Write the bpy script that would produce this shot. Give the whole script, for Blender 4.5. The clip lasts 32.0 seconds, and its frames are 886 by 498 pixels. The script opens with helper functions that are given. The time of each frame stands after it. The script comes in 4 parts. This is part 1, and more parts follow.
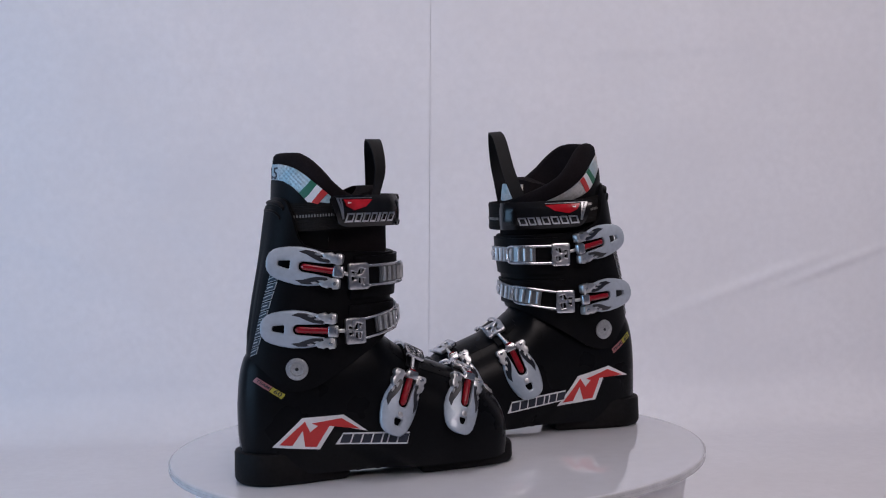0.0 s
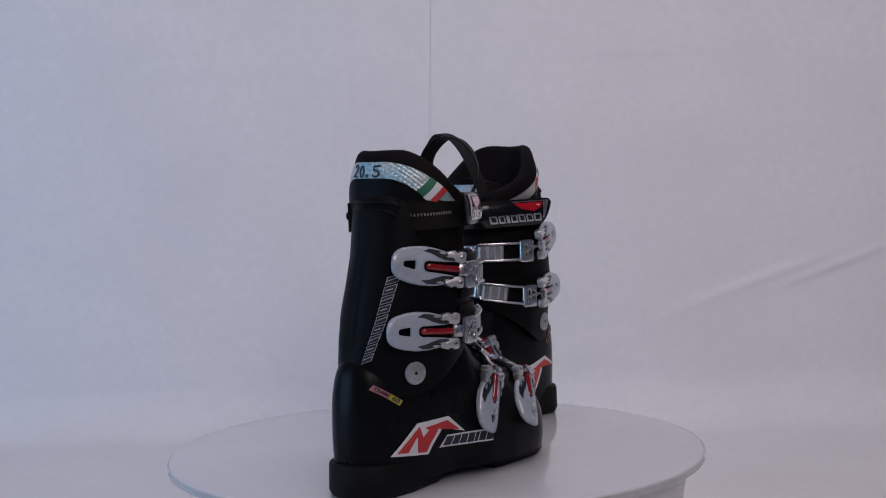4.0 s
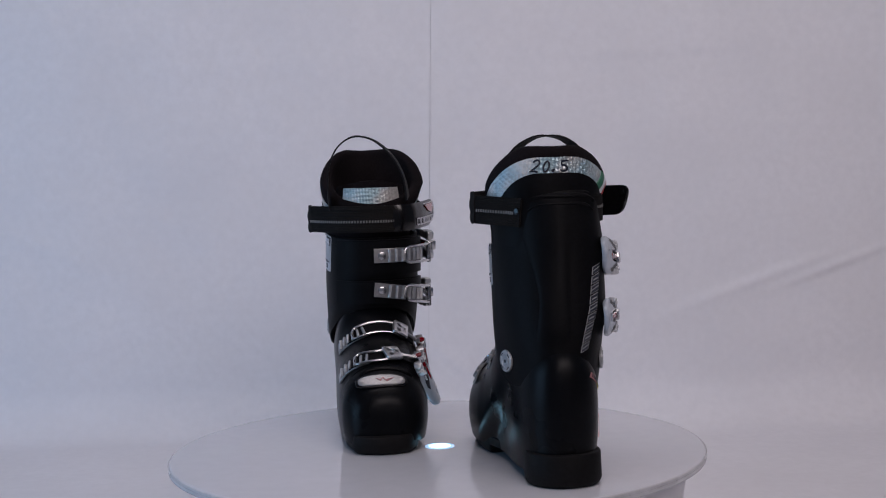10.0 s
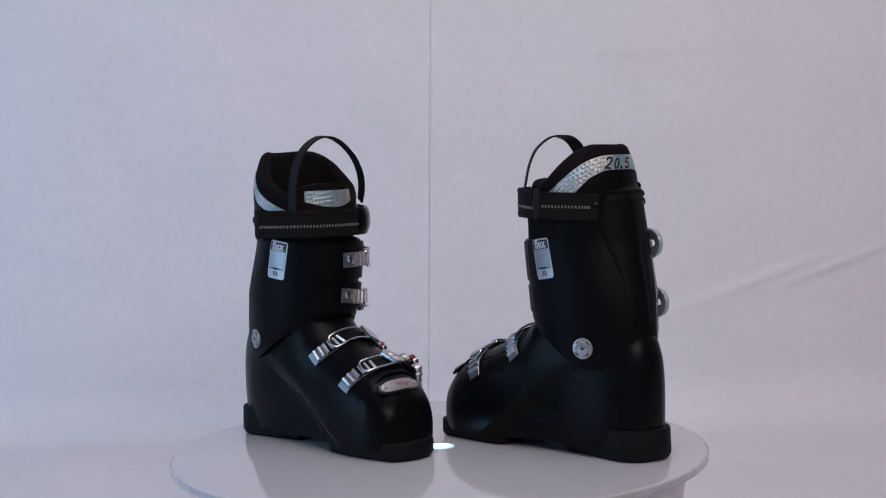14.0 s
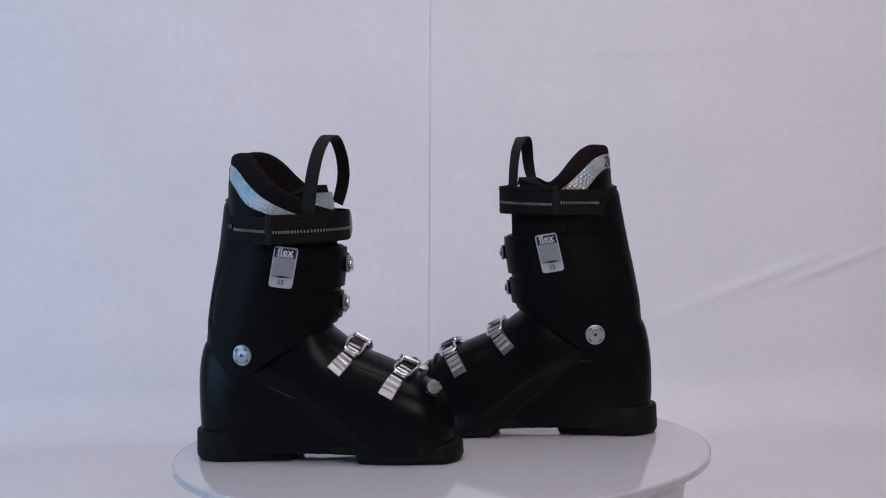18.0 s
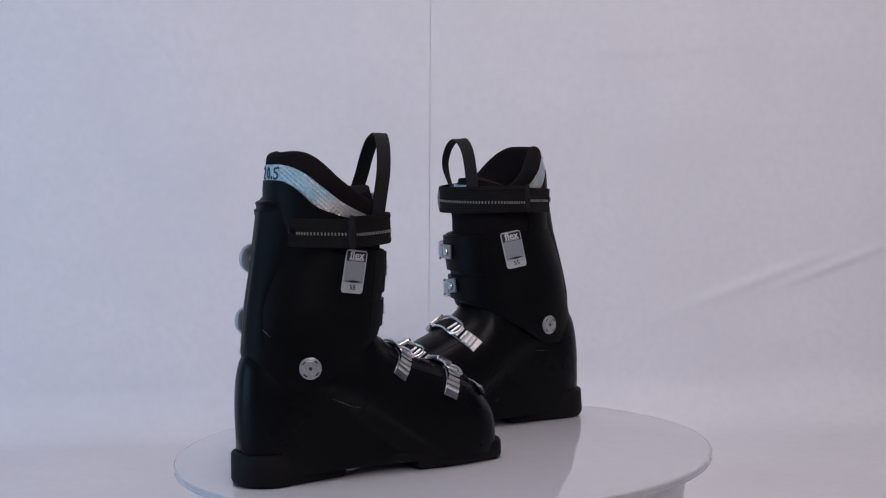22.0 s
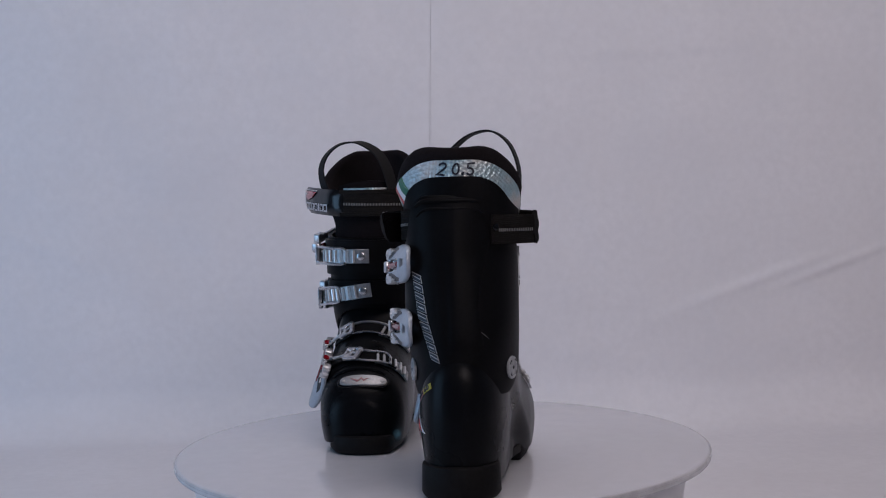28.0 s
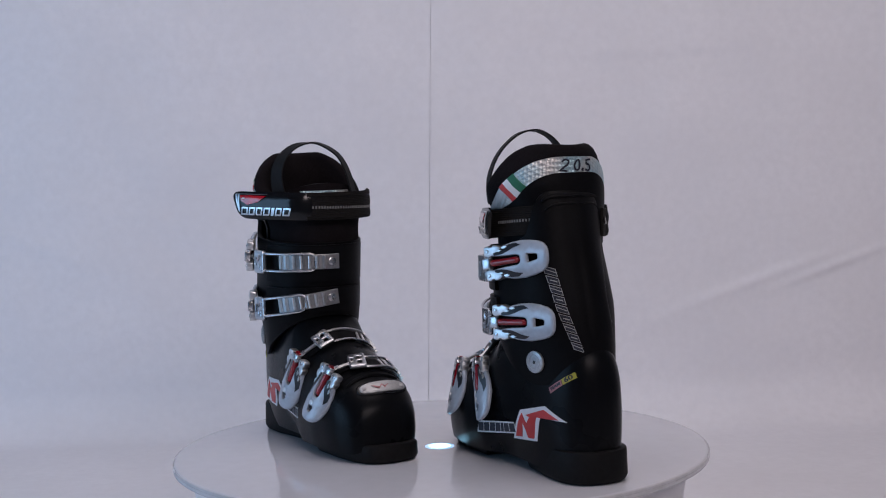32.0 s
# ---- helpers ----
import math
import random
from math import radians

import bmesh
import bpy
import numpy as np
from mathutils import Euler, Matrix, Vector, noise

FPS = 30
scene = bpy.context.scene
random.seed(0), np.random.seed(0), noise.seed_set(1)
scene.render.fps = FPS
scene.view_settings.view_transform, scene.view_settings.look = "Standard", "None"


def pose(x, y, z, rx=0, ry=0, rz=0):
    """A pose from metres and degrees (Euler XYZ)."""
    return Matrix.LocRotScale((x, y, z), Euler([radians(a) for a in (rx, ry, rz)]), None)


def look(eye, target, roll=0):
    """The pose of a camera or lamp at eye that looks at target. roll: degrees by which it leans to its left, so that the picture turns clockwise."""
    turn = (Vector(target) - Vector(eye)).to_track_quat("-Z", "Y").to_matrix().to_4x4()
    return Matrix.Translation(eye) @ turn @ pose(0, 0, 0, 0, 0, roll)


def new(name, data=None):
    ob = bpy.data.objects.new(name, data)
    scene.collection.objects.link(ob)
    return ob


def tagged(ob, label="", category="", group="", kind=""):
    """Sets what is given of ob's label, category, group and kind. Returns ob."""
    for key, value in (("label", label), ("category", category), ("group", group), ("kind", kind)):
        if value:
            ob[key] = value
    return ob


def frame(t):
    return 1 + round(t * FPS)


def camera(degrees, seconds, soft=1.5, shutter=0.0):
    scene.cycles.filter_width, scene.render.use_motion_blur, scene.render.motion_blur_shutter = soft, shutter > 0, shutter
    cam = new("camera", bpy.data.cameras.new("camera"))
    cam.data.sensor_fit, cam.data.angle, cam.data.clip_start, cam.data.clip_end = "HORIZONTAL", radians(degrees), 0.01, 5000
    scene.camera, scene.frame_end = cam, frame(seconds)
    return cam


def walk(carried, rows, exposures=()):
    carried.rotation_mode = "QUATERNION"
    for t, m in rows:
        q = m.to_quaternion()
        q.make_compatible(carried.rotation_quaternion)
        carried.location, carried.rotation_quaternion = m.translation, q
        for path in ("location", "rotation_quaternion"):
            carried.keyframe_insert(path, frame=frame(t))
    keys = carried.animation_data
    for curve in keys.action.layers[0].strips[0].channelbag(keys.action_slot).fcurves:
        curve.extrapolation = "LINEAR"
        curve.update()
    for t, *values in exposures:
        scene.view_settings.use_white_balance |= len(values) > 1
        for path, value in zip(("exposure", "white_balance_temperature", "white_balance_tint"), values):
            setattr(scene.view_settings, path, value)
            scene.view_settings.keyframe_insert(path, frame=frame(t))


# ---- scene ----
MM = 0.001

# camera: stands still in front of the turntable
cam = camera(34.2, 32.0, soft=1.1)
EYE = pose(0, -1.391, 0.2894, 90 - 3.946, 0, -0.349) @ pose(0, 0, 0, 0, 0, -1.562)
walk(cam, [(0, EYE), (32, EYE)], exposures=[(0, 0.19), (3, 0.0), (6, -0.16), (9.5, -0.08), (11, -0.04), (13, 0.07), (19, 0.23), (22, 0.15), (24, 0.03), (25.2, -0.08), (28, -0.17), (31, 0.0), (32, 0.03)])

# ---------------------------------------------------------------- light
world = bpy.data.worlds.new("studio_world")
scene.world = world
world.use_nodes = True
world.node_tree.nodes["Background"].inputs[0].default_value = (0.75, 0.82, 1.0, 1)
world.node_tree.nodes["Background"].inputs[1].default_value = 0.05


def softbox(name, eye, target, sx, sy, power, colour):
    lamp = bpy.data.lights.new(name, "AREA")
    lamp.shape, lamp.size, lamp.size_y, lamp.energy, lamp.color = "RECTANGLE", sx, sy, power, colour
    ob = new(name, lamp)
    ob.matrix_world = look(eye, target)
    return ob


softbox("ceiling_softbox", (0.1, -0.3, 1.8), (0.05, 0.2, 0), 1.3, 0.9, 11.6, (1.0, 0.882, 0.88))
# unseen cool lamp, added to turn the backdrop's lower left blue; no window stands there
softbox("cool_side_light", (-1.65, -0.5, 0.22), (-0.2, 0.62, -0.05), 1.1, 1.0, 10.0, (0.36, 0.64, 1.0))
# unseen warm fill, added to brighten the middle of the backdrop
softbox("wall_fill_light", (0.8, -2.3, 1.5), (0.15, 0.62, 0.4), 1.7, 0.7, 4.0, (1.0, 0.87, 0.885)).data.spread = radians(64)

# ---------------------------------------------------------------- materials


def material(name, colour, rough=0.5, metal=0.0, grain=0.0, scale=200.0, bump=0.0, bump_scale=400.0, coat=0.0, vary=0.0, ior=1.5,
             pattern="noise", emit=None, spec=0.5):
    m = bpy.data.materials.new(name)
    m.use_nodes = True
    nt = m.node_tree
    b = nt.nodes["Principled BSDF"]
    b.inputs["Base Color"].default_value = (*colour, 1)
    b.inputs["Roughness"].default_value = rough
    b.inputs["Metallic"].default_value = metal
    b.inputs["IOR"].default_value = ior
    b.inputs["Specular IOR Level"].default_value = spec
    b.inputs["Coat Weight"].default_value = coat
    b.inputs["Coat Roughness"].default_value = 0.08
    tc = nt.nodes.new("ShaderNodeTexCoord")
    if grain:
        n1 = nt.nodes.new("ShaderNodeTexNoise")
        n1.inputs["Scale"].default_value, n1.inputs["Detail"].default_value = scale, 6
        n2 = nt.nodes.new("ShaderNodeTexNoise")
        n2.inputs["Scale"].default_value, n2.inputs["Detail"].default_value = scale * 0.07, 3
        nt.links.new(tc.outputs["Object"], n1.inputs["Vector"])
        nt.links.new(tc.outputs["Object"], n2.inputs["Vector"])
        add = nt.nodes.new("ShaderNodeMath")
        add.operation = "MULTIPLY"
        nt.links.new(n1.outputs["Fac"], add.inputs[0])
        nt.links.new(n2.outputs["Fac"], add.inputs[1])
        ramp = nt.nodes.new("ShaderNodeMapRange")
        ramp.inputs["From Min"].default_value, ramp.inputs["From Max"].default_value = 0.1, 0.42
        ramp.inputs["To Min"].default_value, ramp.inputs["To Max"].default_value = 1 - grain, 1 + grain
        nt.links.new(add.outputs[0], ramp.inputs["Value"])
        mix = nt.nodes.new("ShaderNodeVectorMath")
        mix.operation = "SCALE"
        mix.inputs[0].default_value = colour
        nt.links.new(ramp.outputs[0], mix.inputs["Scale"])
        nt.links.new(mix.outputs[0], b.inputs["Base Color"])
        if vary:
            r2 = nt.nodes.new("ShaderNodeMapRange")
            r2.inputs["To Min"].default_value, r2.inputs["To Max"].default_value = rough - vary, rough + vary
            nt.links.new(n2.outputs["Fac"], r2.inputs["Value"])
            nt.links.new(r2.outputs[0], b.inputs["Roughness"])
    if bump:
        if pattern == "noise":
            t = nt.nodes.new("ShaderNodeTexNoise")
            t.inputs["Scale"].default_value, t.inputs["Detail"].default_value = bump_scale, 4
            out = t.outputs["Fac"]
        elif pattern == "dots":
            t = nt.nodes.new("ShaderNodeTexVoronoi")
            t.inputs["Scale"].default_value, t.inputs["Randomness"].default_value = bump_scale, 0.0
            out = t.outputs["Distance"]
            turned = nt.nodes.new("ShaderNodeMapping")
            turned.inputs["Rotation"].default_value = (radians(10), radians(45), radians(20))
            nt.links.new(tc.outputs["Object"], turned.inputs["Vector"])
        else:
            t = nt.nodes.new("ShaderNodeTexWave")
            t.bands_direction = "Z"
            t.inputs["Scale"].default_value, t.inputs["Distortion"].default_value = bump_scale, 0.6
            out = t.outputs["Fac"]
        nt.links.new(turned.outputs[0] if pattern == "dots" else tc.outputs["Object"], t.inputs["Vector"])
        bp = nt.nodes.new("ShaderNodeBump")
        bp.inputs["Strength"].default_value, bp.inputs["Distance"].default_value = min(bump, 1.0), 0.0006 * max(bump, 1.0)
        nt.links.new(out, bp.inputs["Height"])
        nt.links.new(bp.outputs[0], b.inputs["Normal"])
    if emit:
        b.inputs["Emission Color"].default_value = (*emit[0], 1)
        b.inputs["Emission Strength"].default_value = emit[1]
    return m


PLASTIC = material("black_shell_plastic", (0.0050, 0.0054, 0.0068), 0.29, grain=0.25, scale=300, bump=0.12, bump_scale=1400, vary=0.07, spec=0.085)
CUFFP = material("black_cuff_plastic", (0.0048, 0.0049, 0.006), 0.45, grain=0.25, scale=300, bump=0.12, bump_scale=1400, vary=0.07, spec=0.06)
RUBBER = material("black_sole_rubber", (0.0075, 0.0072, 0.008), 0.6, grain=0.35, scale=260, bump=0.4, bump_scale=900, spec=0.12)
FOAM = material("black_liner_fabric", (0.0085, 0.0068, 0.0082), 0.95, grain=0.3, scale=500, bump=0.5, bump_scale=1800, spec=0.1)
WEBBING = material("black_strap_webbing", (0.010, 0.0092, 0.0092), 0.8, grain=0.3, scale=600, bump=0.5, bump_scale=190, pattern="wave", spec=0.1)
LOOPM = material("black_loop_webbing", (0.006, 0.006, 0.007), 0.7, grain=0.3, scale=600, bump=0.3, bump_scale=900, spec=0.25)
STITCH = material("grey_stitching", (0.17, 0.17, 0.17), 0.7, grain=0.2, scale=800)
CHROME = material("chrome_steel", (0.58, 0.58, 0.6), 0.27, 1.0, grain=0.12, scale=300, vary=0.05)
SATIN = material("satin_aluminium", (0.68, 0.68, 0.69), 0.4, 1.0, grain=0.18, scale=400, bump=0.1, bump_scale=1500)
GUNMETAL = material("dark_pressed_steel", (0.36, 0.36, 0.37), 0.42, 1.0, grain=0.2, scale=400)
LEVER = material("pearl_lever_plastic", (0.37, 0.42, 0.49), 0.32, 0.1, grain=0.1, scale=250, coat=0.4)
DARK = material("dark_marking", (0.012, 0.014, 0.02), 0.35)
REDGLASS = material("red_glass_badge", (0.42, 0.006, 0.014), 0.12, 0.0, grain=0.3, scale=120, coat=1.0, bump=0.3, bump_scale=60)
REDP = material("red_lacquer", (0.22, 0.004, 0.010), 0.2, 0.0, grain=0.2, scale=300, coat=0.5)
FOIL = material("silver_foil_fabric", (0.6, 0.585, 0.57), 0.4, 0.6, grain=0.15, scale=300, bump=2.0, bump_scale=330, pattern="dots")
def tint_foil():
    """Paints the foil's changing cyan sheen into its colour as fixed broad patches."""
    nt = FOIL.node_tree
    tc, n = nt.nodes.new("ShaderNodeTexCoord"), nt.nodes.new("ShaderNodeTexNoise")
    n.inputs["Scale"].default_value, n.inputs["Detail"].default_value = 26, 2
    r, mix = nt.nodes.new("ShaderNodeValToRGB"), nt.nodes.new("ShaderNodeMix")
    r.color_ramp.elements[0].position, r.color_ramp.elements[1].position = 0.42, 0.56
    r.color_ramp.elements[0].color, r.color_ramp.elements[1].color = (1, 1, 1, 1), (0.62, 0.88, 1.0, 1)
    mix.data_type, mix.blend_type = "RGBA", "MULTIPLY"
    mix.inputs["Factor"].default_value = 1.0
    b = nt.nodes["Principled BSDF"]
    old = b.inputs["Base Color"].links[0].from_socket
    nt.links.new(tc.outputs["Object"], n.inputs["Vector"])
    nt.links.new(n.outputs["Fac"], r.inputs["Fac"])
    nt.links.new(old, mix.inputs["A"])
    nt.links.new(r.outputs["Color"], mix.inputs["B"])
    nt.links.new(mix.outputs["Result"], b.inputs["Base Color"])


tint_foil()
BADGE = material("brushed_badge_metal", (0.42, 0.42, 0.43), 0.5, 0.8, grain=0.15, scale=400, bump=0.15, bump_scale=1500)
GLOSSY = material("glossy_black_rubber", (0.005, 0.005, 0.006), 0.2, grain=0.2, scale=300, bump=0.6, bump_scale=60, spec=0.4)
RIVET = material("grey_rivet_plastic", (0.37, 0.38, 0.4), 0.3, 0.35, grain=0.25, scale=500)
WHITE = material("white_print", (0.72, 0.73, 0.76), 0.4, grain=0.06, scale=400)
RED = material("red_print", (0.52, 0.03, 0.03), 0.4, grain=0.08, scale=400)
GREEN = material("green_print", (0.02, 0.14, 0.08), 0.5, grain=0.08, scale=400)
PINK = material("pink_print", (0.34, 0.14, 0.15), 0.5, grain=0.1, scale=400)
YELLOW = material("yellow_print", (0.40, 0.36, 0.04), 0.5, grain=0.1, scale=400)
GREYP = material("grey_print", (0.40, 0.41, 0.42), 0.45, grain=0.1, scale=400)
SCUFF_GLINT = material("scuff_and_glint_grey", (0.055, 0.055, 0.06), 0.7, grain=0.4, scale=500)
LABELP = material("silver_white_label", (0.52, 0.54, 0.57), 0.35, 0.2, grain=0.06, scale=400)
INK = material("marker_ink", (0.01, 0.015, 0.03), 0.5)
LABELG = material("grey_label_film", (0.34, 0.37, 0.4), 0.3, 0.3, grain=0.08, scale=300)
GLASS = material("white_backed_glass", (0.64, 0.647, 0.692), 0.035, grain=0.03, scale=60, ior=1.85)
RIM = material("polished_glass_edge", (0.58, 0.58, 0.6), 0.14, grain=0.15, scale=80, coat=0.4)
BASEM = material("white_base_plastic", (0.7, 0.69, 0.71), 0.4, grain=0.06, scale=40)
CLOTH = material("white_backdrop_cloth", (0.74, 0.735, 0.765), 0.85, grain=0.035, scale=90, bump=0.3, bump_scale=1200)
LENS = material("glowing_lens", (0.8, 0.95, 1.0), 0.3, emit=((0.30, 0.70, 1.0), 4.8))
HALO = material("lit_lens_edge", (0.7, 0.85, 1.0), 0.3, emit=((0.30, 0.58, 0.95), 0.9))
# tinted blue so that the unseen walls and ceiling bounce cool light
WALLP = material("blue_bounce_plaster", (0.36, 0.42, 0.52), 0.9, grain=0.06, scale=30, bump=0.2, bump_scale=120)
FLOORM = material("grey_floor", (0.25, 0.25, 0.26), 0.6, grain=0.12, scale=20)
SLIT = material("seam_backing", (0.6, 0.6, 0.62), 0.9, grain=0.1, scale=90)

# ---------------------------------------------------------------- mesh helpers
FLIP = [False]  # the left boot is the right one mirrored


def curve(xs, ys):
    """A smooth monotone curve through the points."""
    xs, ys = np.array(xs, float), np.array(ys, float)
    h, d = np.diff(xs), np.diff(ys) / np.diff(xs)
    m = np.concatenate([[d[0]], np.where(d[:-1] * d[1:] > 0, 2 * d[:-1] * d[1:] / (d[:-1] + d[1:] + 1e-12), 0), [d[-1]]])

    def at(x):
        x = min(max(x, xs[0]), xs[-1])
        i = min(int(np.searchsorted(xs, x, side="right")) - 1, len(h) - 1)
        s = (x - xs[i]) / h[i]
        return float((1 + 2 * s) * (1 - s) ** 2 * ys[i] + s * (1 - s) ** 2 * h[i] * m[i] + s * s * (3 - 2 * s) * ys[i + 1] + s * s * (s - 1) * h[i] * m[i + 1])

    return at


def part(name, bm, mat, parent, label="", flip=True, sharp=0.6):
    """One mesh object (built in millimetres) under a thing or a part."""
    if FLIP[0] and flip:
        for v in bm.verts:
            v.co.y = -v.co.y
        bmesh.ops.reverse_faces(bm, faces=bm.faces)
    bmesh.ops.scale(bm, vec=(MM, MM, MM), verts=bm.verts)
    bm.normal_update()
    for f in bm.faces:
        f.smooth = True
    for e in bm.edges:
        e.smooth = len(e.link_faces) == 2 and e.calc_face_angle(3.0) < sharp
    me = bpy.data.meshes.new(name)
    bm.to_mesh(me)
    bm.free()
    me.materials.append(mat)
    ob = new(name, me)
    ob.parent = parent
    if label:
        tagged(ob, label)
    return ob


def skin(bm, rings, closed=True, caps=True):
    """Joins rings of points into a skin."""
    rows = [[bm.verts.new(p) for p in r] for r in rings]
    n = len(rows[0])
    for a, b in zip(rows, rows[1:]):
        for i in range(n if closed else n - 1):
            j = (i + 1) % n
            bm.faces.new((a[i], a[j], b[j], b[i]))
    if caps and closed:
        bm.faces.new(rows[0][::-1])
        bm.faces.new(rows[-1])
    bmesh.ops.recalc_face_normals(bm, faces=bm.faces)
    return rows


def sweep(path, ups, width, thick, bm=None, round_=0.35):
    """A flat band along a path: ups point out of its face; width and thick may be numbers or functions of the step."""
    bm = bm or bmesh.new()
    path, ups = [Vector(p) for p in path], [Vector(u).normalized() for u in ups]
    rings = []
    for i, (p, u) in enumerate(zip(path, ups)):
        t = (path[min(i + 1, len(path) - 1)] - path[max(i - 1, 0)]).normalized()
        s = t.cross(u).normalized()
        u = s.cross(t).normalized()
        w = (width(i / (len(path) - 1)) if callable(width) else width) / 2
        h = (thick(i / (len(path) - 1)) if callable(thick) else thick) / 2
        r = min(w, h) * round_
        rings.append([p + s * a + u * b for a, b in ((-w, -h + r), (-w, h - r), (-w + r, h), (w - r, h), (w, h - r), (w, -h + r), (w - r, -h), (-w + r, -h))])
    skin(bm, rings)
    return bm


def tube(path, radius, bm=None, closed=False, sides=8):
    bm = bm or bmesh.new()
    path = [Vector(p) for p in path]
    n, rings = len(path), []
    ref = Vector((0.13, 0.4, 0.9))
    for i, p in enumerate(path):
        if closed:
            t = (path[(i + 1) % n] - path[i - 1]).normalized()
        else:
            t = (path[min(i + 1, n - 1)] - path[max(i - 1, 0)]).normalized()
        a = t.cross(ref).normalized()
        b = t.cross(a)
        rings.append([p + (a * math.cos(k * math.tau / sides) + b * math.sin(k * math.tau / sides)) * radius for k in range(sides)])
    if closed:
        rings.append(rings[0])
    skin(bm, rings, caps=not closed)
    if closed:
        bmesh.ops.remove_doubles(bm, verts=bm.verts, dist=1e-4)
    return bm


def plate(outer, holes, depth, bevel=0.0, place=None, dome=0.0, bend=0.0, arch=0.0):
    """A flat plate with holes in the uv plane, thick along w; place maps it to the boot."""
    bm = bmesh.new()
    edges = []
    for loop in (outer, *holes):
        vs = [bm.verts.new((u, v, 0)) for u, v in loop]
        edges += [bm.edges.new((a, b)) for a, b in zip(vs, vs[1:] + vs[:1])]
    bmesh.ops.triangle_fill(bm, use_beauty=True, use_dissolve=False, edges=edges)
    top = bmesh.ops.extrude_face_region(bm, geom=bm.faces[:])
    for v in top["geom"]:
        if isinstance(v, bmesh.types.BMVert):
            v.co.z += depth
    bmesh.ops.recalc_face_normals(bm, faces=bm.faces)
    if bevel:
        rim = [e for e in bm.edges if len(e.link_faces) == 2 and e.calc_face_angle(0) > 1.0]
        bmesh.ops.bevel(bm, geom=rim, offset=bevel, segments=2, affect="EDGES", profile=0.5)
    if dome:
        span, reach = max(abs(v) for _, v in outer), max(abs(u) for u, _ in outer)
        bmesh.ops.subdivide_edges(bm, edges=[e for e in bm.edges if e.calc_length() > 5], cuts=2)
        for v in bm.verts:
            v.co.z -= dome * (v.co.y / span) ** 2 + arch * (v.co.x / reach) ** 2
    if bend:
        bmesh.ops.subdivide_edges(bm, edges=[e for e in bm.edges if e.calc_length() > 9], cuts=3)
        for v in bm.verts:
            v.co.z -= bend * (v.co.x / max(abs(u) for u, _ in outer)) ** 2
    if place is not None:
        bmesh.ops.transform(bm, matrix=place, verts=bm.verts)
    return bm


def rounded(w, h, r, steps=4, cx=0.0, cy=0.0):
    pts = []
    for sx, sy, a0 in ((1, 1, 0), (-1, 1, 90), (-1, -1, 180), (1, -1, 270)):
        for k in range(steps + 1):
            a = radians(a0 + 90 * k / steps)
            pts.append((cx + sx * (w / 2 - r) + r * math.cos(a), cy + sy * (h / 2 - r) + r * math.sin(a)))
    return pts


def decal(polys, put, step=4.0, lift=0.5):
    """Flat shapes laid on a curved surface: put(u, v, lift) gives the place."""
    bm = bmesh.new()
    for poly in polys:
        bm.faces.new([bm.verts.new((u, v, 0)) for u, v in poly])
    lay(bm, put, step, lift)
    return bm


def lay(bm, put, step, lift):
    us, vs = [v.co.x for v in bm.verts], [v.co.y for v in bm.verts]
    for axis, lo, hi in ((0, min(us), max(us)), (1, min(vs), max(vs))):
        k = lo + step
        while k < hi:
            co, no = [0, 0, 0], [0, 0, 0]
            co[axis], no[axis] = k, 1
            bmesh.ops.bisect_plane(bm, geom=bm.verts[:] + bm.edges[:] + bm.faces[:], plane_co=co, plane_no=no)
            k += step
    bmesh.ops.triangulate(bm, faces=bm.faces)
    ext = bmesh.ops.extrude_face_region(bm, geom=bm.faces[:])
    for v in ext["geom"]:
        if isinstance(v, bmesh.types.BMVert):
            v.co.z = 1
    for v in bm.verts:
        v.co = put(v.co.x, v.co.y, lift if v.co.z > 0.5 else lift - 0.45)
    bmesh.ops.recalc_face_normals(bm, faces=bm.faces)


def lettering(text, size, put, shear=0.0, lift=0.9, fat=0.0, gap=1.0):
    """Words laid on a curved surface, centred."""
    cu = bpy.data.curves.new("lettering", "FONT")
    cu.body, cu.size, cu.shear, cu.offset = text, size, shear, fat
    cu.align_x, cu.align_y, cu.resolution_u, cu.space_character = "CENTER", "CENTER", 2, gap
    ob = new("lettering", cu)
    me = bpy.data.meshes.new_from_object(ob.evaluated_get(bpy.context.evaluated_depsgraph_get()))
    bpy.data.objects.remove(ob)
    bm = bmesh.new()
    bm.from_mesh(me)
    bpy.data.meshes.remove(me)
    lay(bm, put, size * 0.6, lift)
    return bm


def frame_at(origin, u, out):
    """A matrix whose x runs along u, z along out."""
    u, out = Vector(u).normalized(), Vector(out).normalized()
    v = out.cross(u).normalized()
    out = u.cross(v)
    m = Matrix((u, v, out)).transposed().to_4x4()
    m.translation = origin
    return m


# ---------------------------------------------------------------- the boot's forms (millimetres; x to the toe, lateral side at y < 0)
SH_LAT = curve([-51, -49, -45, -38, -28, -12, 10, 40, 70, 95, 120, 145, 165, 178, 187, 191.5, 194], [-4, -11, -18.5, -25.5, -31, -35.5, -39, -41, -42, -44, -44, -41.5, -37.5, -32, -25, -17.5, -8])
SH_MED = curve([-51, -49, -45, -38, -28, -12, 10, 40, 70, 95, 120, 145, 165, 178, 187, 191.5, 194], [7, 13, 19.5, 25.5, 30.5, 35.5, 39.5, 42, 43, 45, 47, 47.5, 46, 41.3, 35.2, 28, 19])
SH_TOP = curve([-51, -48.5, -44, -32, 0, 30, 56, 66, 73, 80, 91, 107, 133, 154, 169, 182, 189.5, 192.5, 194], [72, 95, 111, 123, 130, 135, 143, 141, 134, 125, 115.5, 105, 94, 84.5, 76.5, 64.5, 54.5, 45, 34])
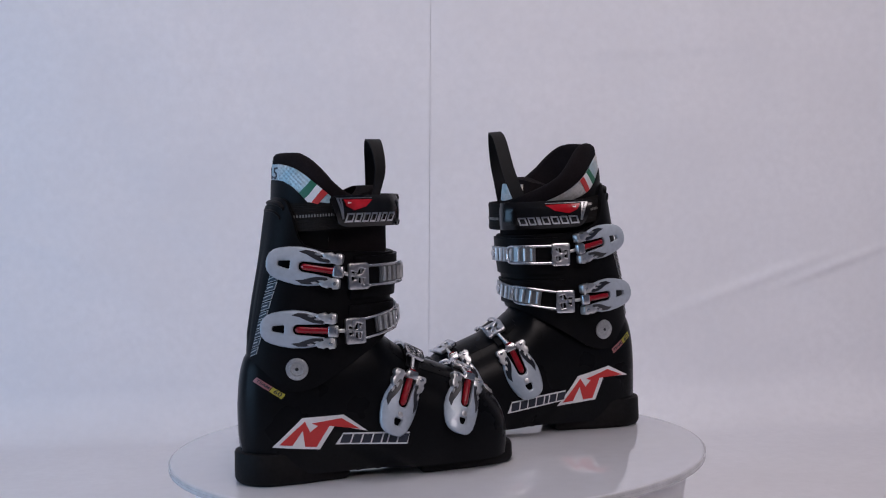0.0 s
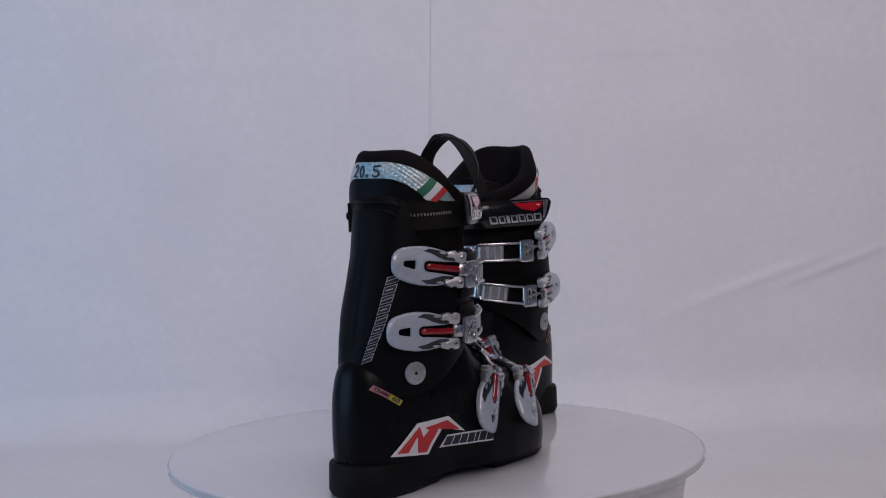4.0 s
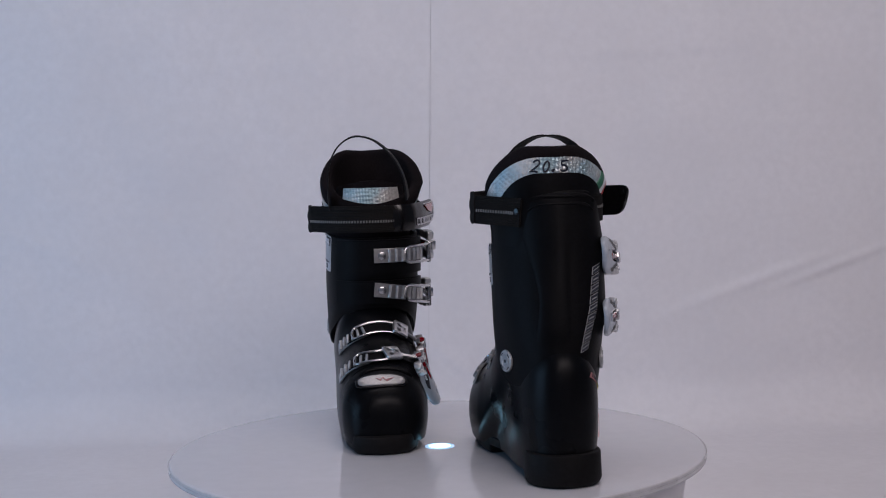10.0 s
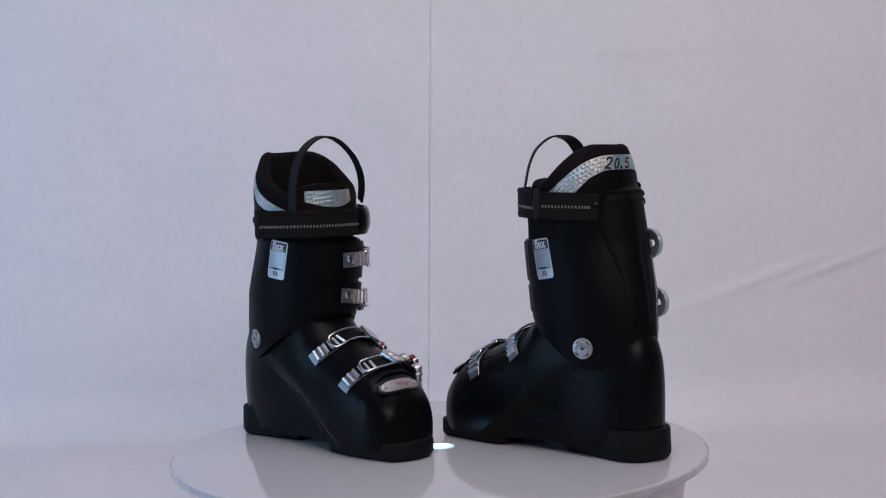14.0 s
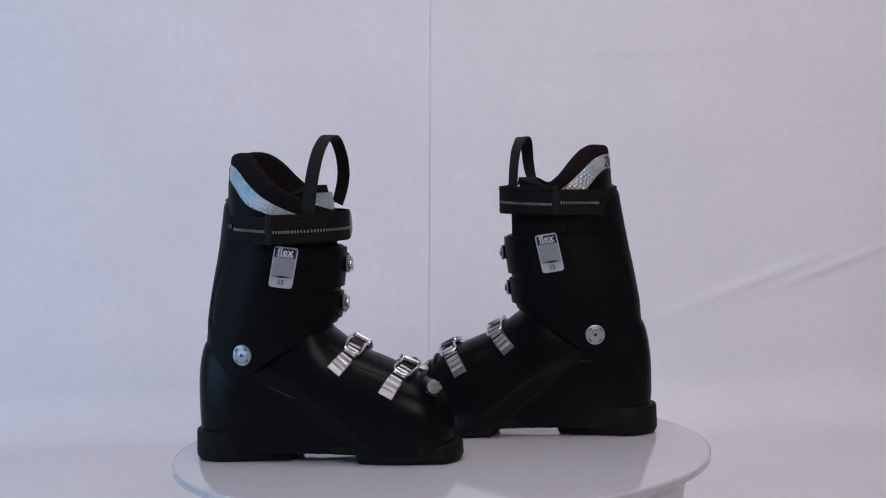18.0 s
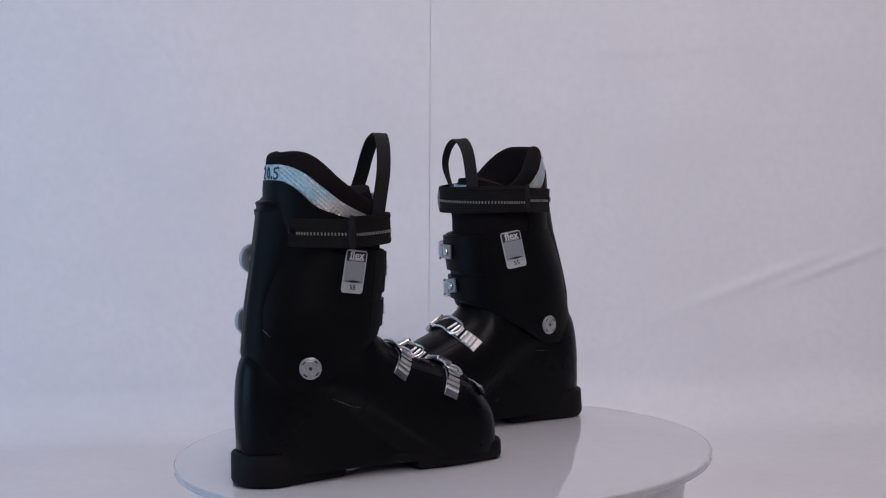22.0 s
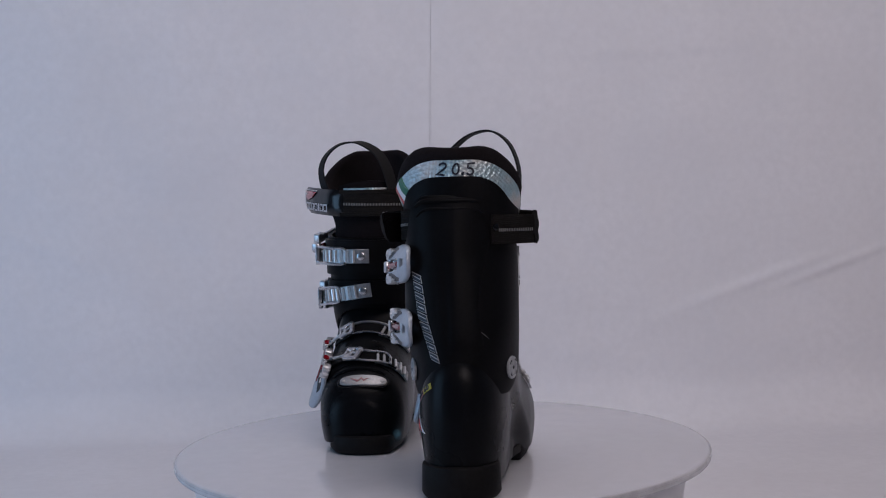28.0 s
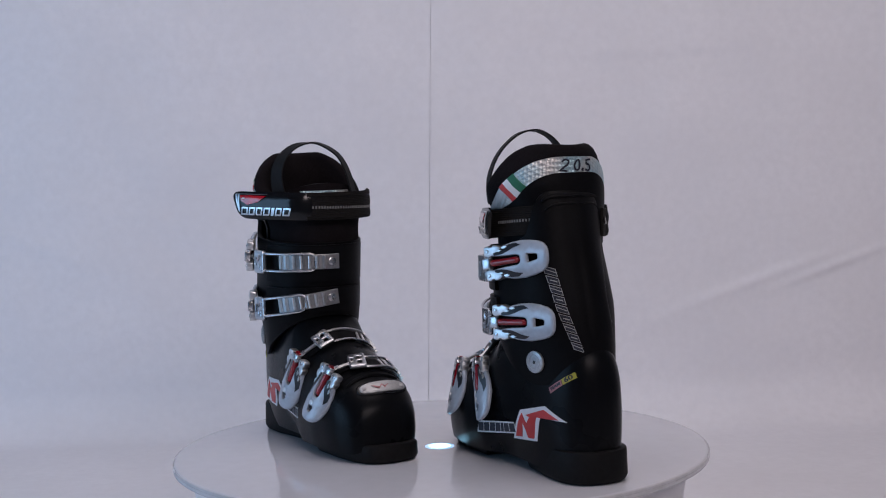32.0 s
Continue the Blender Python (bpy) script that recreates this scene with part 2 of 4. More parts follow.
SH_BOT = curve([-51, -48.5, -44, -30, 178, 189, 194], [42, 24, 12, 9, 9, 11, 18])


def closing(low, h0, bulge, point):
    """A section's half width by height: low at the sole, full at h0, closing roundly at the top."""
    def at(h):
        if h < h0:
            k = h / h0
            return low + (1 - low) * math.sin(k * math.pi / 2)
        return max(1 - ((h - h0) / (1 - h0)) ** bulge, 0.0) ** (1 / point)
    return at


WF_FORE, WF_HEEL = closing(0.93, 0.32, 2.5, 2.15), closing(0.86, 0.42, 2.9, 2.3)


def shell_half(x, h):
    k = min(max((x - 45) / 55, 0), 1)
    k = k * k * (3 - 2 * k)
    return WF_HEEL(h) * (1 - k) + WF_FORE(h) * k


def shell_y(x, z, side):
    lat, med = SH_LAT(x), SH_MED(x)
    h = min(max((z - SH_BOT(x)) / (SH_TOP(x) - SH_BOT(x)), 0), 1)
    return (lat + med) / 2 + side * ((med - lat) / 2 * shell_half(x, h) - hollow(x, z, side))


def hollow(x, z, side):
    """The waist behind the forefoot: it deepens towards a slanting line and swells out again before it."""
    top, start, slope, deep = (88, 8, 0.85, 9.5) if side > 0 else (48, 10, 0.7, 8.0)
    edge = start + (top - z) / slope
    depth = deep * min(max((top - z) / 55, 0), 1) ** 0.8
    if x > edge:
        return depth * (0.5 + 0.5 * math.cos(math.pi * min((x - edge) / 34, 1)))
    return depth * min(max((x + 22) / (edge + 22), 0), 1) ** 1.3


def shell_ring(x, n=15):
    zb, zt = SH_BOT(x), SH_TOP(x)
    hs = [0.5 - 0.5 * math.cos(math.pi * (0.08 + 0.92 * i / n)) for i in range(n + 1)]
    hs[0] = 0.0
    pts = [Vector((x, shell_y(x, zb + (zt - zb) * h, -1), zb + (zt - zb) * h)) for h in hs]
    return pts + [Vector((x, shell_y(x, zb + (zt - zb) * h, 1), zb + (zt - zb) * h)) for h in hs[-2::-1]]


def shell_q(x, q, lift=0.0):
    """A place on the shell: q millimetres along its section from the ridge, medial side positive."""
    ring = shell_ring(x, 30)
    top = 30
    i, left, sgn = top, abs(q), (1 if q >= 0 else -1)
    while 0 < i < len(ring) - 1:
        d = (ring[i + sgn] - ring[i]).length
        if d >= left:
            p = ring[i].lerp(ring[i + sgn], left / d)
            break
        left -= d
        i += sgn
    else:
        p = ring[i]
    t = (ring[min(i + 1, len(ring) - 1)] - ring[max(i - 1, 0)]).normalized()
    out = Vector((0, -t.z, t.y))
    if out.z < 0 and abs(q) < 20:
        out = -out
    if abs(q) >= 20 and out.y * sgn < 0:
        out = -out
    slope = (SH_TOP(x + 2) - SH_TOP(x - 2)) / 4
    out = (out + Vector((-slope * max(out.z, 0), 0, 0))).normalized()
    return p + out * lift, out


CU_BACK = curve([70, 100, 113, 134, 161, 198, 229, 244, 253], [-44, -42, -40.5, -37, -32.5, -25.3, -20.2, -17.4, -11])
CU_FRONT = curve([70, 100, 119, 130, 150, 184, 200, 215, 253], [62, 70, 79, 82, 84, 88, 89, 89, 80])
CU_LAT = curve([70, 104, 150, 200, 253], [-41, -45.5, -48, -48, -46.5])
CU_MED = curve([70, 104, 150, 200, 253], [42, 43.5, 44, 43.5, 42.5])
CU_LOW = curve([-46, -44, -36, -29, -16, 0, 15, 35, 55, 75, 90], [112, 111, 102, 95, 86, 83, 87, 101, 117, 130, 135])
CU_TOP = curve([-30, -19, -12, -6, 1, 9, 18, 30, 50, 62, 74, 100], [252, 251, 248, 239, 216, 209, 206, 204, 203, 202, 201, 200])
CN, CB = 2.35, 2.3  # squareness of the front and the back half


def ankle(x, z):
    """The cuff narrows to the heel round the ankle."""
    return 1 - 0.0042 * max(25 - x, 0) * min(max((150 - z) / 45, 0), 1)


def squareness(front, inner, z):
    """Towards the top the inner back corner grows rounder, the outer one squarer."""
    return CN if front else CB + (-0.72 if inner else 0.28) * min(max((z - 110) / 90, 0), 1)


def cuff_xy(phi, z, grow=0.0):
    a, b = (CU_FRONT(z) - CU_BACK(z)) / 2 + grow, (CU_MED(z) - CU_LAT(z)) / 2 + grow
    c, s = math.cos(phi), math.sin(phi)
    k = squareness(c > 0, s > 0, z)
    x = (CU_FRONT(z) + CU_BACK(z)) / 2 + a * math.copysign(abs(c) ** (2 / k), c)
    return Vector((x, ((CU_MED(z) + CU_LAT(z)) / 2 + b * math.copysign(abs(s) ** (2 / k), s)) * ankle(x, z), z))


def cuff_y(x, z, side, grow=0.0):
    a, b = (CU_FRONT(z) - CU_BACK(z)) / 2 + grow, (CU_MED(z) - CU_LAT(z)) / 2 + grow
    t = min(max((x - (CU_FRONT(z) + CU_BACK(z)) / 2) / a, -0.999), 0.999)
    k = squareness(t > 0, side > 0, z)
    return ((CU_MED(z) + CU_LAT(z)) / 2 + side * b * (1 - abs(t) ** k) ** (1 / k)) * ankle(x, z)


def cuff_n(phi, z):
    d = cuff_xy(phi + 0.02, z) - cuff_xy(phi - 0.02, z)
    return Vector((d.y, -d.x, 0)).normalized()


def cuff_phi(q, z):
    """The angle at q millimetres round the cuff from its front, medial side positive."""
    phi, left, sgn = 0.0, abs(q), (1 if q >= 0 else -1)
    p = cuff_xy(0, z)
    while left > 0 and abs(phi) < 3.1:
        phi += sgn * 0.02
        n = cuff_xy(phi, z)
        left -= (n - p).length
        p = n
    return phi


def patch(point, us, vs, lift0, lift1):
    """A piece of shell with thickness: point(u, v, lift)."""
    bm = bmesh.new()
    rows = []
    for u in us:
        ring = [point(u, v, lift1) for v in vs] + [point(u, v, lift0) for v in reversed(vs)]
        rows.append(ring)
    skin(bm, rows)
    return bm


def steps(a, b, n):
    return [a + (b - a) * i / n for i in range(n + 1)]


def outline_block(outline, z0, z1, bevel, lean=0.0, curl=0.0):
    bm = bmesh.new()
    cx = sum(p[0] for p in outline) / len(outline)
    cy = sum(p[1] for p in outline) / len(outline)
    low = [bm.verts.new((x, y, z0 + curl)) for x, y in outline]
    high = [bm.verts.new((cx + (x - cx) * (1 - lean), cy + (y - cy) * (1 - lean), z1)) for x, y in outline]
    if curl:
        foot = [bm.verts.new((x + (cx - x) * curl * 0.5 / math.hypot(x - cx, y - cy), y + (cy - y) * curl * 0.5 / math.hypot(x - cx, y - cy), z0)) for x, y in outline]
        for i in range(len(low)):
            j = (i + 1) % len(low)
            bm.faces.new((foot[i], foot[j], low[j], low[i]))
        bm.faces.new(foot[::-1])
    else:
        bm.faces.new(low[::-1])
    bm.faces.new(high)
    for i in range(len(low)):
        j = (i + 1) % len(low)
        bm.faces.new((low[i], low[j], high[j], high[i]))
    bmesh.ops.recalc_face_normals(bm, faces=bm.faces)
    if bevel:
        rim = [e for e in bm.edges if e.calc_face_angle(0) > 1.0]
        bmesh.ops.bevel(bm, geom=rim, offset=bevel, segments=2, affect="EDGES", profile=0.5)
    return bm


# ---------------------------------------------------------------- the boot


def lever_shape(long, wide, notch):
    """The outline of a buckle lever: u from its free end (-) to its hinge (+)."""
    half = [(-0.5, 0.0), (-0.495, 0.12), (-0.475, 0.23), (-0.43, 0.33), (-0.36, 0.40), (-0.24, 0.46), (-0.08, 0.5), (0.08, 0.485), (0.22, 0.43), (0.33, 0.36), (0.40, 0.34), (0.40, 0.21), (0.34, 0.17), (0.2, 0.145), (notch + 0.02, 0.13), (notch - 0.03, 0.08)]
    low = [(u * long, -v * wide) for u, v in half]
    return low + [(u * long, v * wide) for u, v in half[:0:-1]]


def add_buckle_lever(parent, place, long, wide, rod_end, red_from=-0.1, red_to=0.36, dome=4.5, stud=False):
    """A pearl lever with its slot, red bar, marks and metal hinge lugs; place: u to the hinge, w outwards."""
    far = -0.24 if stud else -0.19
    hole = [(-long * 0.34, -wide * 0.04), (-long * 0.325, -wide * 0.07), (long * far, -wide * 0.11), (long * (far + 0.01), -wide * 0.09), (long * (far + 0.01), wide * 0.09), (long * far, wide * 0.11), (-long * 0.325, wide * 0.07), (-long * 0.34, wide * 0.04)]
    lever = part("buckle_lever", plate(lever_shape(long, wide, red_from), [hole], 4.6, 1.7, place @ Matrix.Translation((0, 0, 1.8)), dome=dome, arch=1.5 if stud else 0.0), LEVER, parent, "pearl grey buckle lever with an open slot")
    shaft = steps(long * (red_from - 0.01), long * (red_to + 0.05), 16)
    fat = wide * 0.092
    rings = []
    for k, u in enumerate(shaft):
        r = fat * math.sqrt(max(1 - (1 - min(k / 2.0, 1)) ** 2, 0.06))
        rings.append([place @ Vector((u, r * math.cos(math.tau * i / 12), 3.1 + r * math.sin(math.tau * i / 12))) for i in range(12)])
    bm = bmesh.new()
    skin(bm, rings)
    part("red_bar", bm, REDP, lever, "glossy red lacquered bar", sharp=1.0)
    nut = [(0.40, -0.15), (0.53, -0.15), (0.53, 0.15), (0.40, 0.15)]
    part("hinge_nut", plate([(u * long, v * wide) for u, v in nut], [], 6.0, 1.2, place @ Matrix.Translation((0, 0, 1.2))), CHROME, lever, "chrome hinge nut")
    if stud:
        part("stud", plate(rounded(5.4, 5.4, 2.6, 6, -long * 0.17, 0), [], 6.6, 0.7, place), SATIN, lever, "round metal stud")
    for sgn in (-1, 1):
        mark = [(-long * 0.09, 0.37), (long * 0.02, 0.33), (long * 0.12, 0.25), (long * 0.20, 0.20), (long * 0.33, 0.185), (long * 0.35, 0.27), (long * 0.27, 0.33), (long * 0.19, 0.385), (long * 0.10, 0.435), (long * 0.0, 0.445)]
        part("marking", plate([(u, sgn * wide * v) for u, v in mark], [], 1.0, 0, place @ Matrix.Translation((0, 0, 5.6)), dome=dome * (0.445 / 0.5) ** 2), DARK, lever, "dark flame-shaped marking")
        for u0, v0, w_, h_ in ((0.17, 0.375, 0.10, 0.07), (0.255, 0.30, 0.09, 0.06)):
            part("scribble", plate([(long * (u0 - w_ / 2), sgn * wide * v0), (long * u0, sgn * wide * (v0 + h_ / 2)), (long * (u0 + w_ / 2), sgn * wide * (v0 - 0.02)), (long * u0, sgn * wide * (v0 - h_ / 2))], [], 1.3, 0, place @ Matrix.Translation((0, 0, 6.2 - dome * (v0 / 0.5) ** 2))), SATIN, lever)
        lug = [(0.22, 0.36), (0.27, 0.44), (0.345, 0.47), (0.365, 0.43), (0.40, 0.43), (0.42, 0.47), (0.49, 0.45), (0.50, 0.38), (0.495, 0.20), (0.45, 0.165), (0.36, 0.19), (0.30, 0.27)]
        part("hinge_lug", plate([(u * long, sgn * v * wide) for u, v in lug], [], 7.4, 1.0, place @ Matrix.Translation((0, 0, 0.2 - 0.5 * dome))), SATIN, lever, "cast metal hinge lug")
        part("rivet", plate(rounded(3.4, 3.4, 1.65, 5, long * 0.44, sgn * wide * 0.32), [], 1.2, 0.4, place @ Matrix.Translation((0, 0, 7.2 - 0.5 * dome))), CHROME, lever)
    pin = [place @ Vector((long * 0.44, v, 2.5)) for v in steps(-wide * 0.40, wide * 0.40, 4)]
    part("hinge_pin", tube(pin, 1.7), CHROME, lever, "chrome hinge pin")
    start, end = place @ Vector((long * (red_to - 0.04), 0, 3.2)), Vector(rod_end)
    rod = part("threaded_rod", tube([start.lerp(end, k) for k in steps(0, 1, 4)], 1.7), SATIN, lever, "steel threaded rod")
    part("collar", tube([start.lerp(end, k) for k in (0.0, 0.12, 0.3)], 2.6), CHROME, rod, "chrome collar of the rod")
    return lever


def add_catch(parent, rails, block_at, block_u, block_out, size=15.0):
    """The wire bail and its chrome block."""
    bail = part("bail", tube(rails, 1.3, closed=True), CHROME, parent, "bent chrome wire bail")
    m = frame_at(block_at, block_u, block_out)
    holes = [[(-size * 0.30, -size * 0.30), (-size * 0.06, -size * 0.36), (size * 0.10, -size * 0.06), (-size * 0.14, -size * 0.12)],
             [(-size * 0.28, size * 0.10), (-size * 0.02, size * 0.06), (size * 0.02, size * 0.30), (-size * 0.20, size * 0.36)],
             [(size * 0.14, -size * 0.20), (size * 0.34, -size * 0.24), (size * 0.32, size * 0.20), (size * 0.16, size * 0.14)]]
    part("block", plate(rounded(size * 0.98, size * 1.2, 2.4, 4), holes, 4.4, 1.0, m), CHROME, bail, "chrome bail block with a cut mark")
    return bail


def add_ladder(parent, place_at, n_ridges, length, width, label, rivet=True):
    """A ridged metal ladder: place_at(s) gives point and normal, s in millimetres along it."""
    pts = [place_at(s) for s in steps(0, length, 10)]
    lad = part("ladder", sweep([p + n * 1.0 for p, n in pts], [n for _, n in pts], width, 1.8), GUNMETAL, parent, label)
    first = length - n_ridges * 6.0
    for k in range(n_ridges):
        p, n = place_at(first + 6.0 * k + 3.0)
        p2, _ = place_at(first + 6.0 * k + 4.0)
        t = (p2 - p).normalized()
        s = n.cross(t).normalized()
        path = [p + s * v + n * 2.6 for v in (-width * 0.42, 0, width * 0.42)]
        part("ridge", sweep(path, [(n + t * 0.5).normalized()] * 3, 2.7, 3.6, round_=0.7), SATIN, lad)
    if rivet:
        p, n = place_at(5.5)
        m = frame_at(p + n * 1.6, Vector((0, 0, 1)), n)
        part("rivet", plate(rounded(8.6, 8.6, 4.2, 6), [], 2.8, 1.2, m), CHROME, lad, "domed chrome rivet")
    return lad


def build_boot(name, left, label):
    FLIP[0] = left
    root = new(name)
    tagged(root, label, "ski boot", "pair of ski boots")
    turn = -1 if left else 1  # lettering runs towards the toe or the heel

    # lower shell
    bm = bmesh.new()
    xs = [-51, -50.2, -49, -47, -44, -40, -35] + steps(-28, 177, 82) + [181, 184.5, 187.5, 190, 191.8, 193.1, 194]
    skin(bm, [shell_ring(x, 60) for x in xs])
    shell = part("lower_shell", bm, PLASTIC, root, "matt black moulded plastic lower shell", sharp=0.9)
    # overlapping flap over the instep
    part("instep_flap", patch(lambda x, q, l: shell_q(x, q, l)[0], steps(84, 159, 16), steps(-30, 34, 14), -1.0, 0.6), PLASTIC, shell, "black overlap flap")
    # sole blocks
    heel = [(-22 - 34 * math.cos(a) ** 0.9, 0.0 + 33.5 * math.sin(a)) for a in [radians(d) for d in range(-88, 89, 11)]] + [(-10, 31), (4, 28.5), (20, 25.5), (43, 22.5), (43, -24), (20, -28), (4, -32)]
    part("heel_block", outline_block(heel, 0, 29, 2.2, 0.02, 5.0), RUBBER, root, "black rubber heel block")
    toe = [(106, 38), (128, 41), (150, 41.5), (178, 38.5)] + [(180 + 23 * math.cos(a), 7.5 + 33 * math.sin(a)) for a in [radians(d) for d in range(62, -63, -14)]] + [(178, -26), (150, -30), (106, -32)]
    part("toe_block", outline_block(toe, 0, 18, 2.5, 0.01, 5.0), RUBBER, root, "black rubber toe block with a welt")
    arch = [(40, 26), (70, 30), (108, 38), (108, -32), (40, -27)]
    part("arch", outline_block(arch, 8.5, 17, 1.0), RUBBER, root, "ribbed black sole arch")
    for k in range(7):
        x = 48 + 9 * k
        part("tread", outline_block([(x, 24 + k), (x + 4.5, 24 + k), (x + 4.5, -26), (x, -26)], 7.2 + 0.8 * (k % 2), 10, 0.5), RUBBER, root)

    # cuff with its thickness, open at the top
    phis = [math.tau * i / 72 for i in range(72)]
    rings = []
    def cuff_low(p):
        a = p if p < math.pi else math.tau - p
        k = min(max((a - 1.86) / (math.pi - 1.86), 0), 1)
        return CU_LOW(max(cuff_xy(p, 105).x, -1)) + 29 * k * k * (3 - 2 * k)
    lo = {p: cuff_low(p) for p in phis}
    hi = {p: CU_TOP(cuff_xy(p, 225).x) for p in phis}
    for k in range(17):
        rings.append([cuff_xy(p, lo[p] + (hi[p] - lo[p]) * k / 16, 1.5 if k in (0,) else 2.2) for p in phis])
    rings.append([cuff_xy(p, hi[p] + 0.8, 0.6) for p in phis])
    for k in range(8):
        rings.append([cuff_xy(p, hi[p] - (hi[p] - lo[p]) * k / 7, -1.8) for p in phis])
    bm = bmesh.new()
    rows = skin(bm, rings, caps=False)
    for i in range(72):
        bm.faces.new((rows[-1][i], rows[-1][(i + 1) % 72], rows[0][(i + 1) % 72], rows[0][i]))
    bmesh.ops.recalc_face_normals(bm, faces=bm.faces)
    cuff = part("cuff", bm, CUFFP, root, "matt black plastic cuff with a high back spoiler", sharp=0.8)
    # the two front flaps that the upper buckles draw together
    for z0, z1, name_ in ((163, 199, "upper_flap"), (133, 157, "lower_flap")):
        def on_cuff(q, z, l, z0=z0, z1=z1):
            phi = cuff_phi(q, (z0 + z1) / 2)
            return cuff_xy(phi, z) + cuff_n(phi, z) * (l if l < 2 else 5.6 - 2.9 * min(max((q - 5) / 36, 0), 1))
        part(name_, patch(on_cuff, steps(-70, 46, 26), steps(z0, z1, 5), 1.0, 5.6), CUFFP, cuff, "black overlapping front flap")
    # raised back panel
    def on_back(q, z, l):
        phi = math.pi + q / 52
        return cuff_xy(phi, z) + cuff_n(phi, z) * l
    BACK_HALF = curve([112, 135, 155, 180, 200, 220, 236, 247], [36, 28, 24, 29, 36, 41, 40, 36])

    BACK_LAT = curve([112, 150, 190, 212, 228, 247], [14, 13, 16, 28, 37, 36])

    def back_panel(u, v, l):
        z = 117 + 130 * u
        raised = (1 - abs(v) ** 9) * min(u / 0.12, 1) * min((1 - u) / 0.035, 1) ** 0.5
        return on_back(v * (BACK_LAT(z) if v > 0 else BACK_HALF(z)), z, 0.6 if l < 1 else 1.7 + l * raised * (0.35 + 0.65 * min(max(-v * 4 + 1, 0), 1)))
    part("back_panel", patch(back_panel, steps(0, 1, 40), [math.sin(math.pi / 2 * v) for v in steps(-1, 1, 30)], 0, 1.9), CUFFP, cuff, "raised black back panel, waisted in the middle", sharp=1.3)
    # moulded shoulder ridge below the top edge
    def shoulder(u, v, l):
        return on_back(u * 35, 247 - 5 * abs(u) ** 5 + 2.0 * v, 2.2 + l * (1 - v * v))
    part("shoulder_ridge", patch(shoulder, steps(-1, 1, 30), steps(-1, 1, 6), 0, 2.2), CUFFP, cuff, "", sharp=1.3)
    def second(u, v, l):
        return on_back(u * 32, 240 - 6 * abs(u) ** 5 + 1.3 * v, 2.6 + l * (1 - v * v))
    part("shoulder_ridge", patch(second, steps(-1, 1, 30), steps(-1, 1, 6), 0, 1.5), CUFFP, cuff, "", sharp=1.3)
    # small rivets on the back panel
    for q in (-38,):
        phi = math.pi + q / 52
        m = frame_at(on_back(q, 227, 2.0), (0, 0, 1), cuff_n(phi, 227))
        part("rivet", plate(rounded(5.6, 5.6, 2.7, 5), [], 1.0, 0.4, m), CUFFP, cuff, "small black rivet")
    # pivots
    for side, x in ((-1, -4.5), (1, 3.5)):
        y = cuff_y(x, 103.5, side, 2.2)
        m = frame_at((x, y - side * 0.8, 103.5), (1, side * 0.3, 0), (-0.3, side, 0))
        piv = part("pivot", plate(rounded(19.5, 19.5, 9.7, 7), [], 3.0, 1.0, m), RIVET, cuff, "round translucent grey pivot cap")
        part("pivot_ring", tube([m @ Vector((6 * math.cos(a), 6 * math.sin(a), 3.0)) for a in [math.tau * i / 24 for i in range(24)]], 0.7, closed=True), RIVET, piv)
        part("screw", plate(rounded(3, 3, 1.45, 4), [], 3.6, 0.3, m), DARK, piv)
        if side > 0:
            for k in range(4):
                a0 = math.tau * (k + 0.3) / 4
                part("notch", tube([m @ Vector((7.6 * math.cos(a), 7.6 * math.sin(a), 2.9)) for a in steps(a0, a0 + 0.5, 4)], 0.6), DARK, piv, "dark notch in the cap")

    # liner: padded collar
    if left:
        LI_RIM = curve([-16, -9, 0, 6, 14, 24, 34, 44, 54, 70, 84, 92], [289.8, 290.8, 291.7, 291.4, 289, 282.3, 272, 262, 254.5, 246, 239, 236])
    else:
        LI_RIM = curve([-16, -9, 0, 7, 18, 29, 38, 46, 56, 70, 84, 92], [289, 289.8, 290.2, 288, 281, 270.5, 261, 254.5, 249, 243, 238, 236])
    def liner_xy(phi, z, grow):
        c, s = math.cos(phi), math.sin(phi)
        k = min(max((z - 215) / 40, 0), 1)
        back, front = -14 + 1.5 * k, 86.0
        a, b = (front - back) / 2 + grow, 43 + (6.5 if s > 0 else 12 + 4 * s ** 4) * k + grow - 8 * min(max((z - 258) / 34, 0), 1) ** 1.3
        n = 2.3 if c > 0 else (2.2 if s < 0 else 1.95)
        if c < 0:  # the back of the collar closes to a dome
            n += ((1.55 if s > 0 else 1.88 if left else 1.68) - n) * min(max((z - 266) / 24, 0), 1)
        return Vector(((front + back) / 2 + a * math.copysign(abs(c) ** (2 / n), c), 1 + b * math.copysign(abs(s) ** (2 / n), s), z))
    def slope(p, x):
        sag = (5.5 if left else 2.5) if math.sin(p) > 0 else (2.0 if left else 6.0)
        return LI_RIM(x) - sag * math.exp(-((x - 27) / 17) ** 2)
    rim = {p: 275.0 for p in phis}
    for _ in range(12):
        rim = {p: 0.5 * rim[p] + 0.5 * slope(p, liner_xy(p, rim[p] - 4, 0).x) for p in phis}
    rings = []
    for k in range(9):
        rings.append([liner_xy(p, 195 + (rim[p] - 7 - 195) * k / 8, 0.0) for p in phis])
    for k in range(1, 7):
        a = math.pi * k / 6
        rings.append([liner_xy(p, rim[p] - 6 + 6 * math.sin(a), -6 + 6 * math.cos(a)) for p in phis])
    for k in range(1, 6):
        rings.append([liner_xy(p, rim[p] - 6 - (rim[p] - 6 - 170) * k / 5, -12.0 - k) for p in phis])
    bm = bmesh.new()
    skin(bm, rings, caps=False)
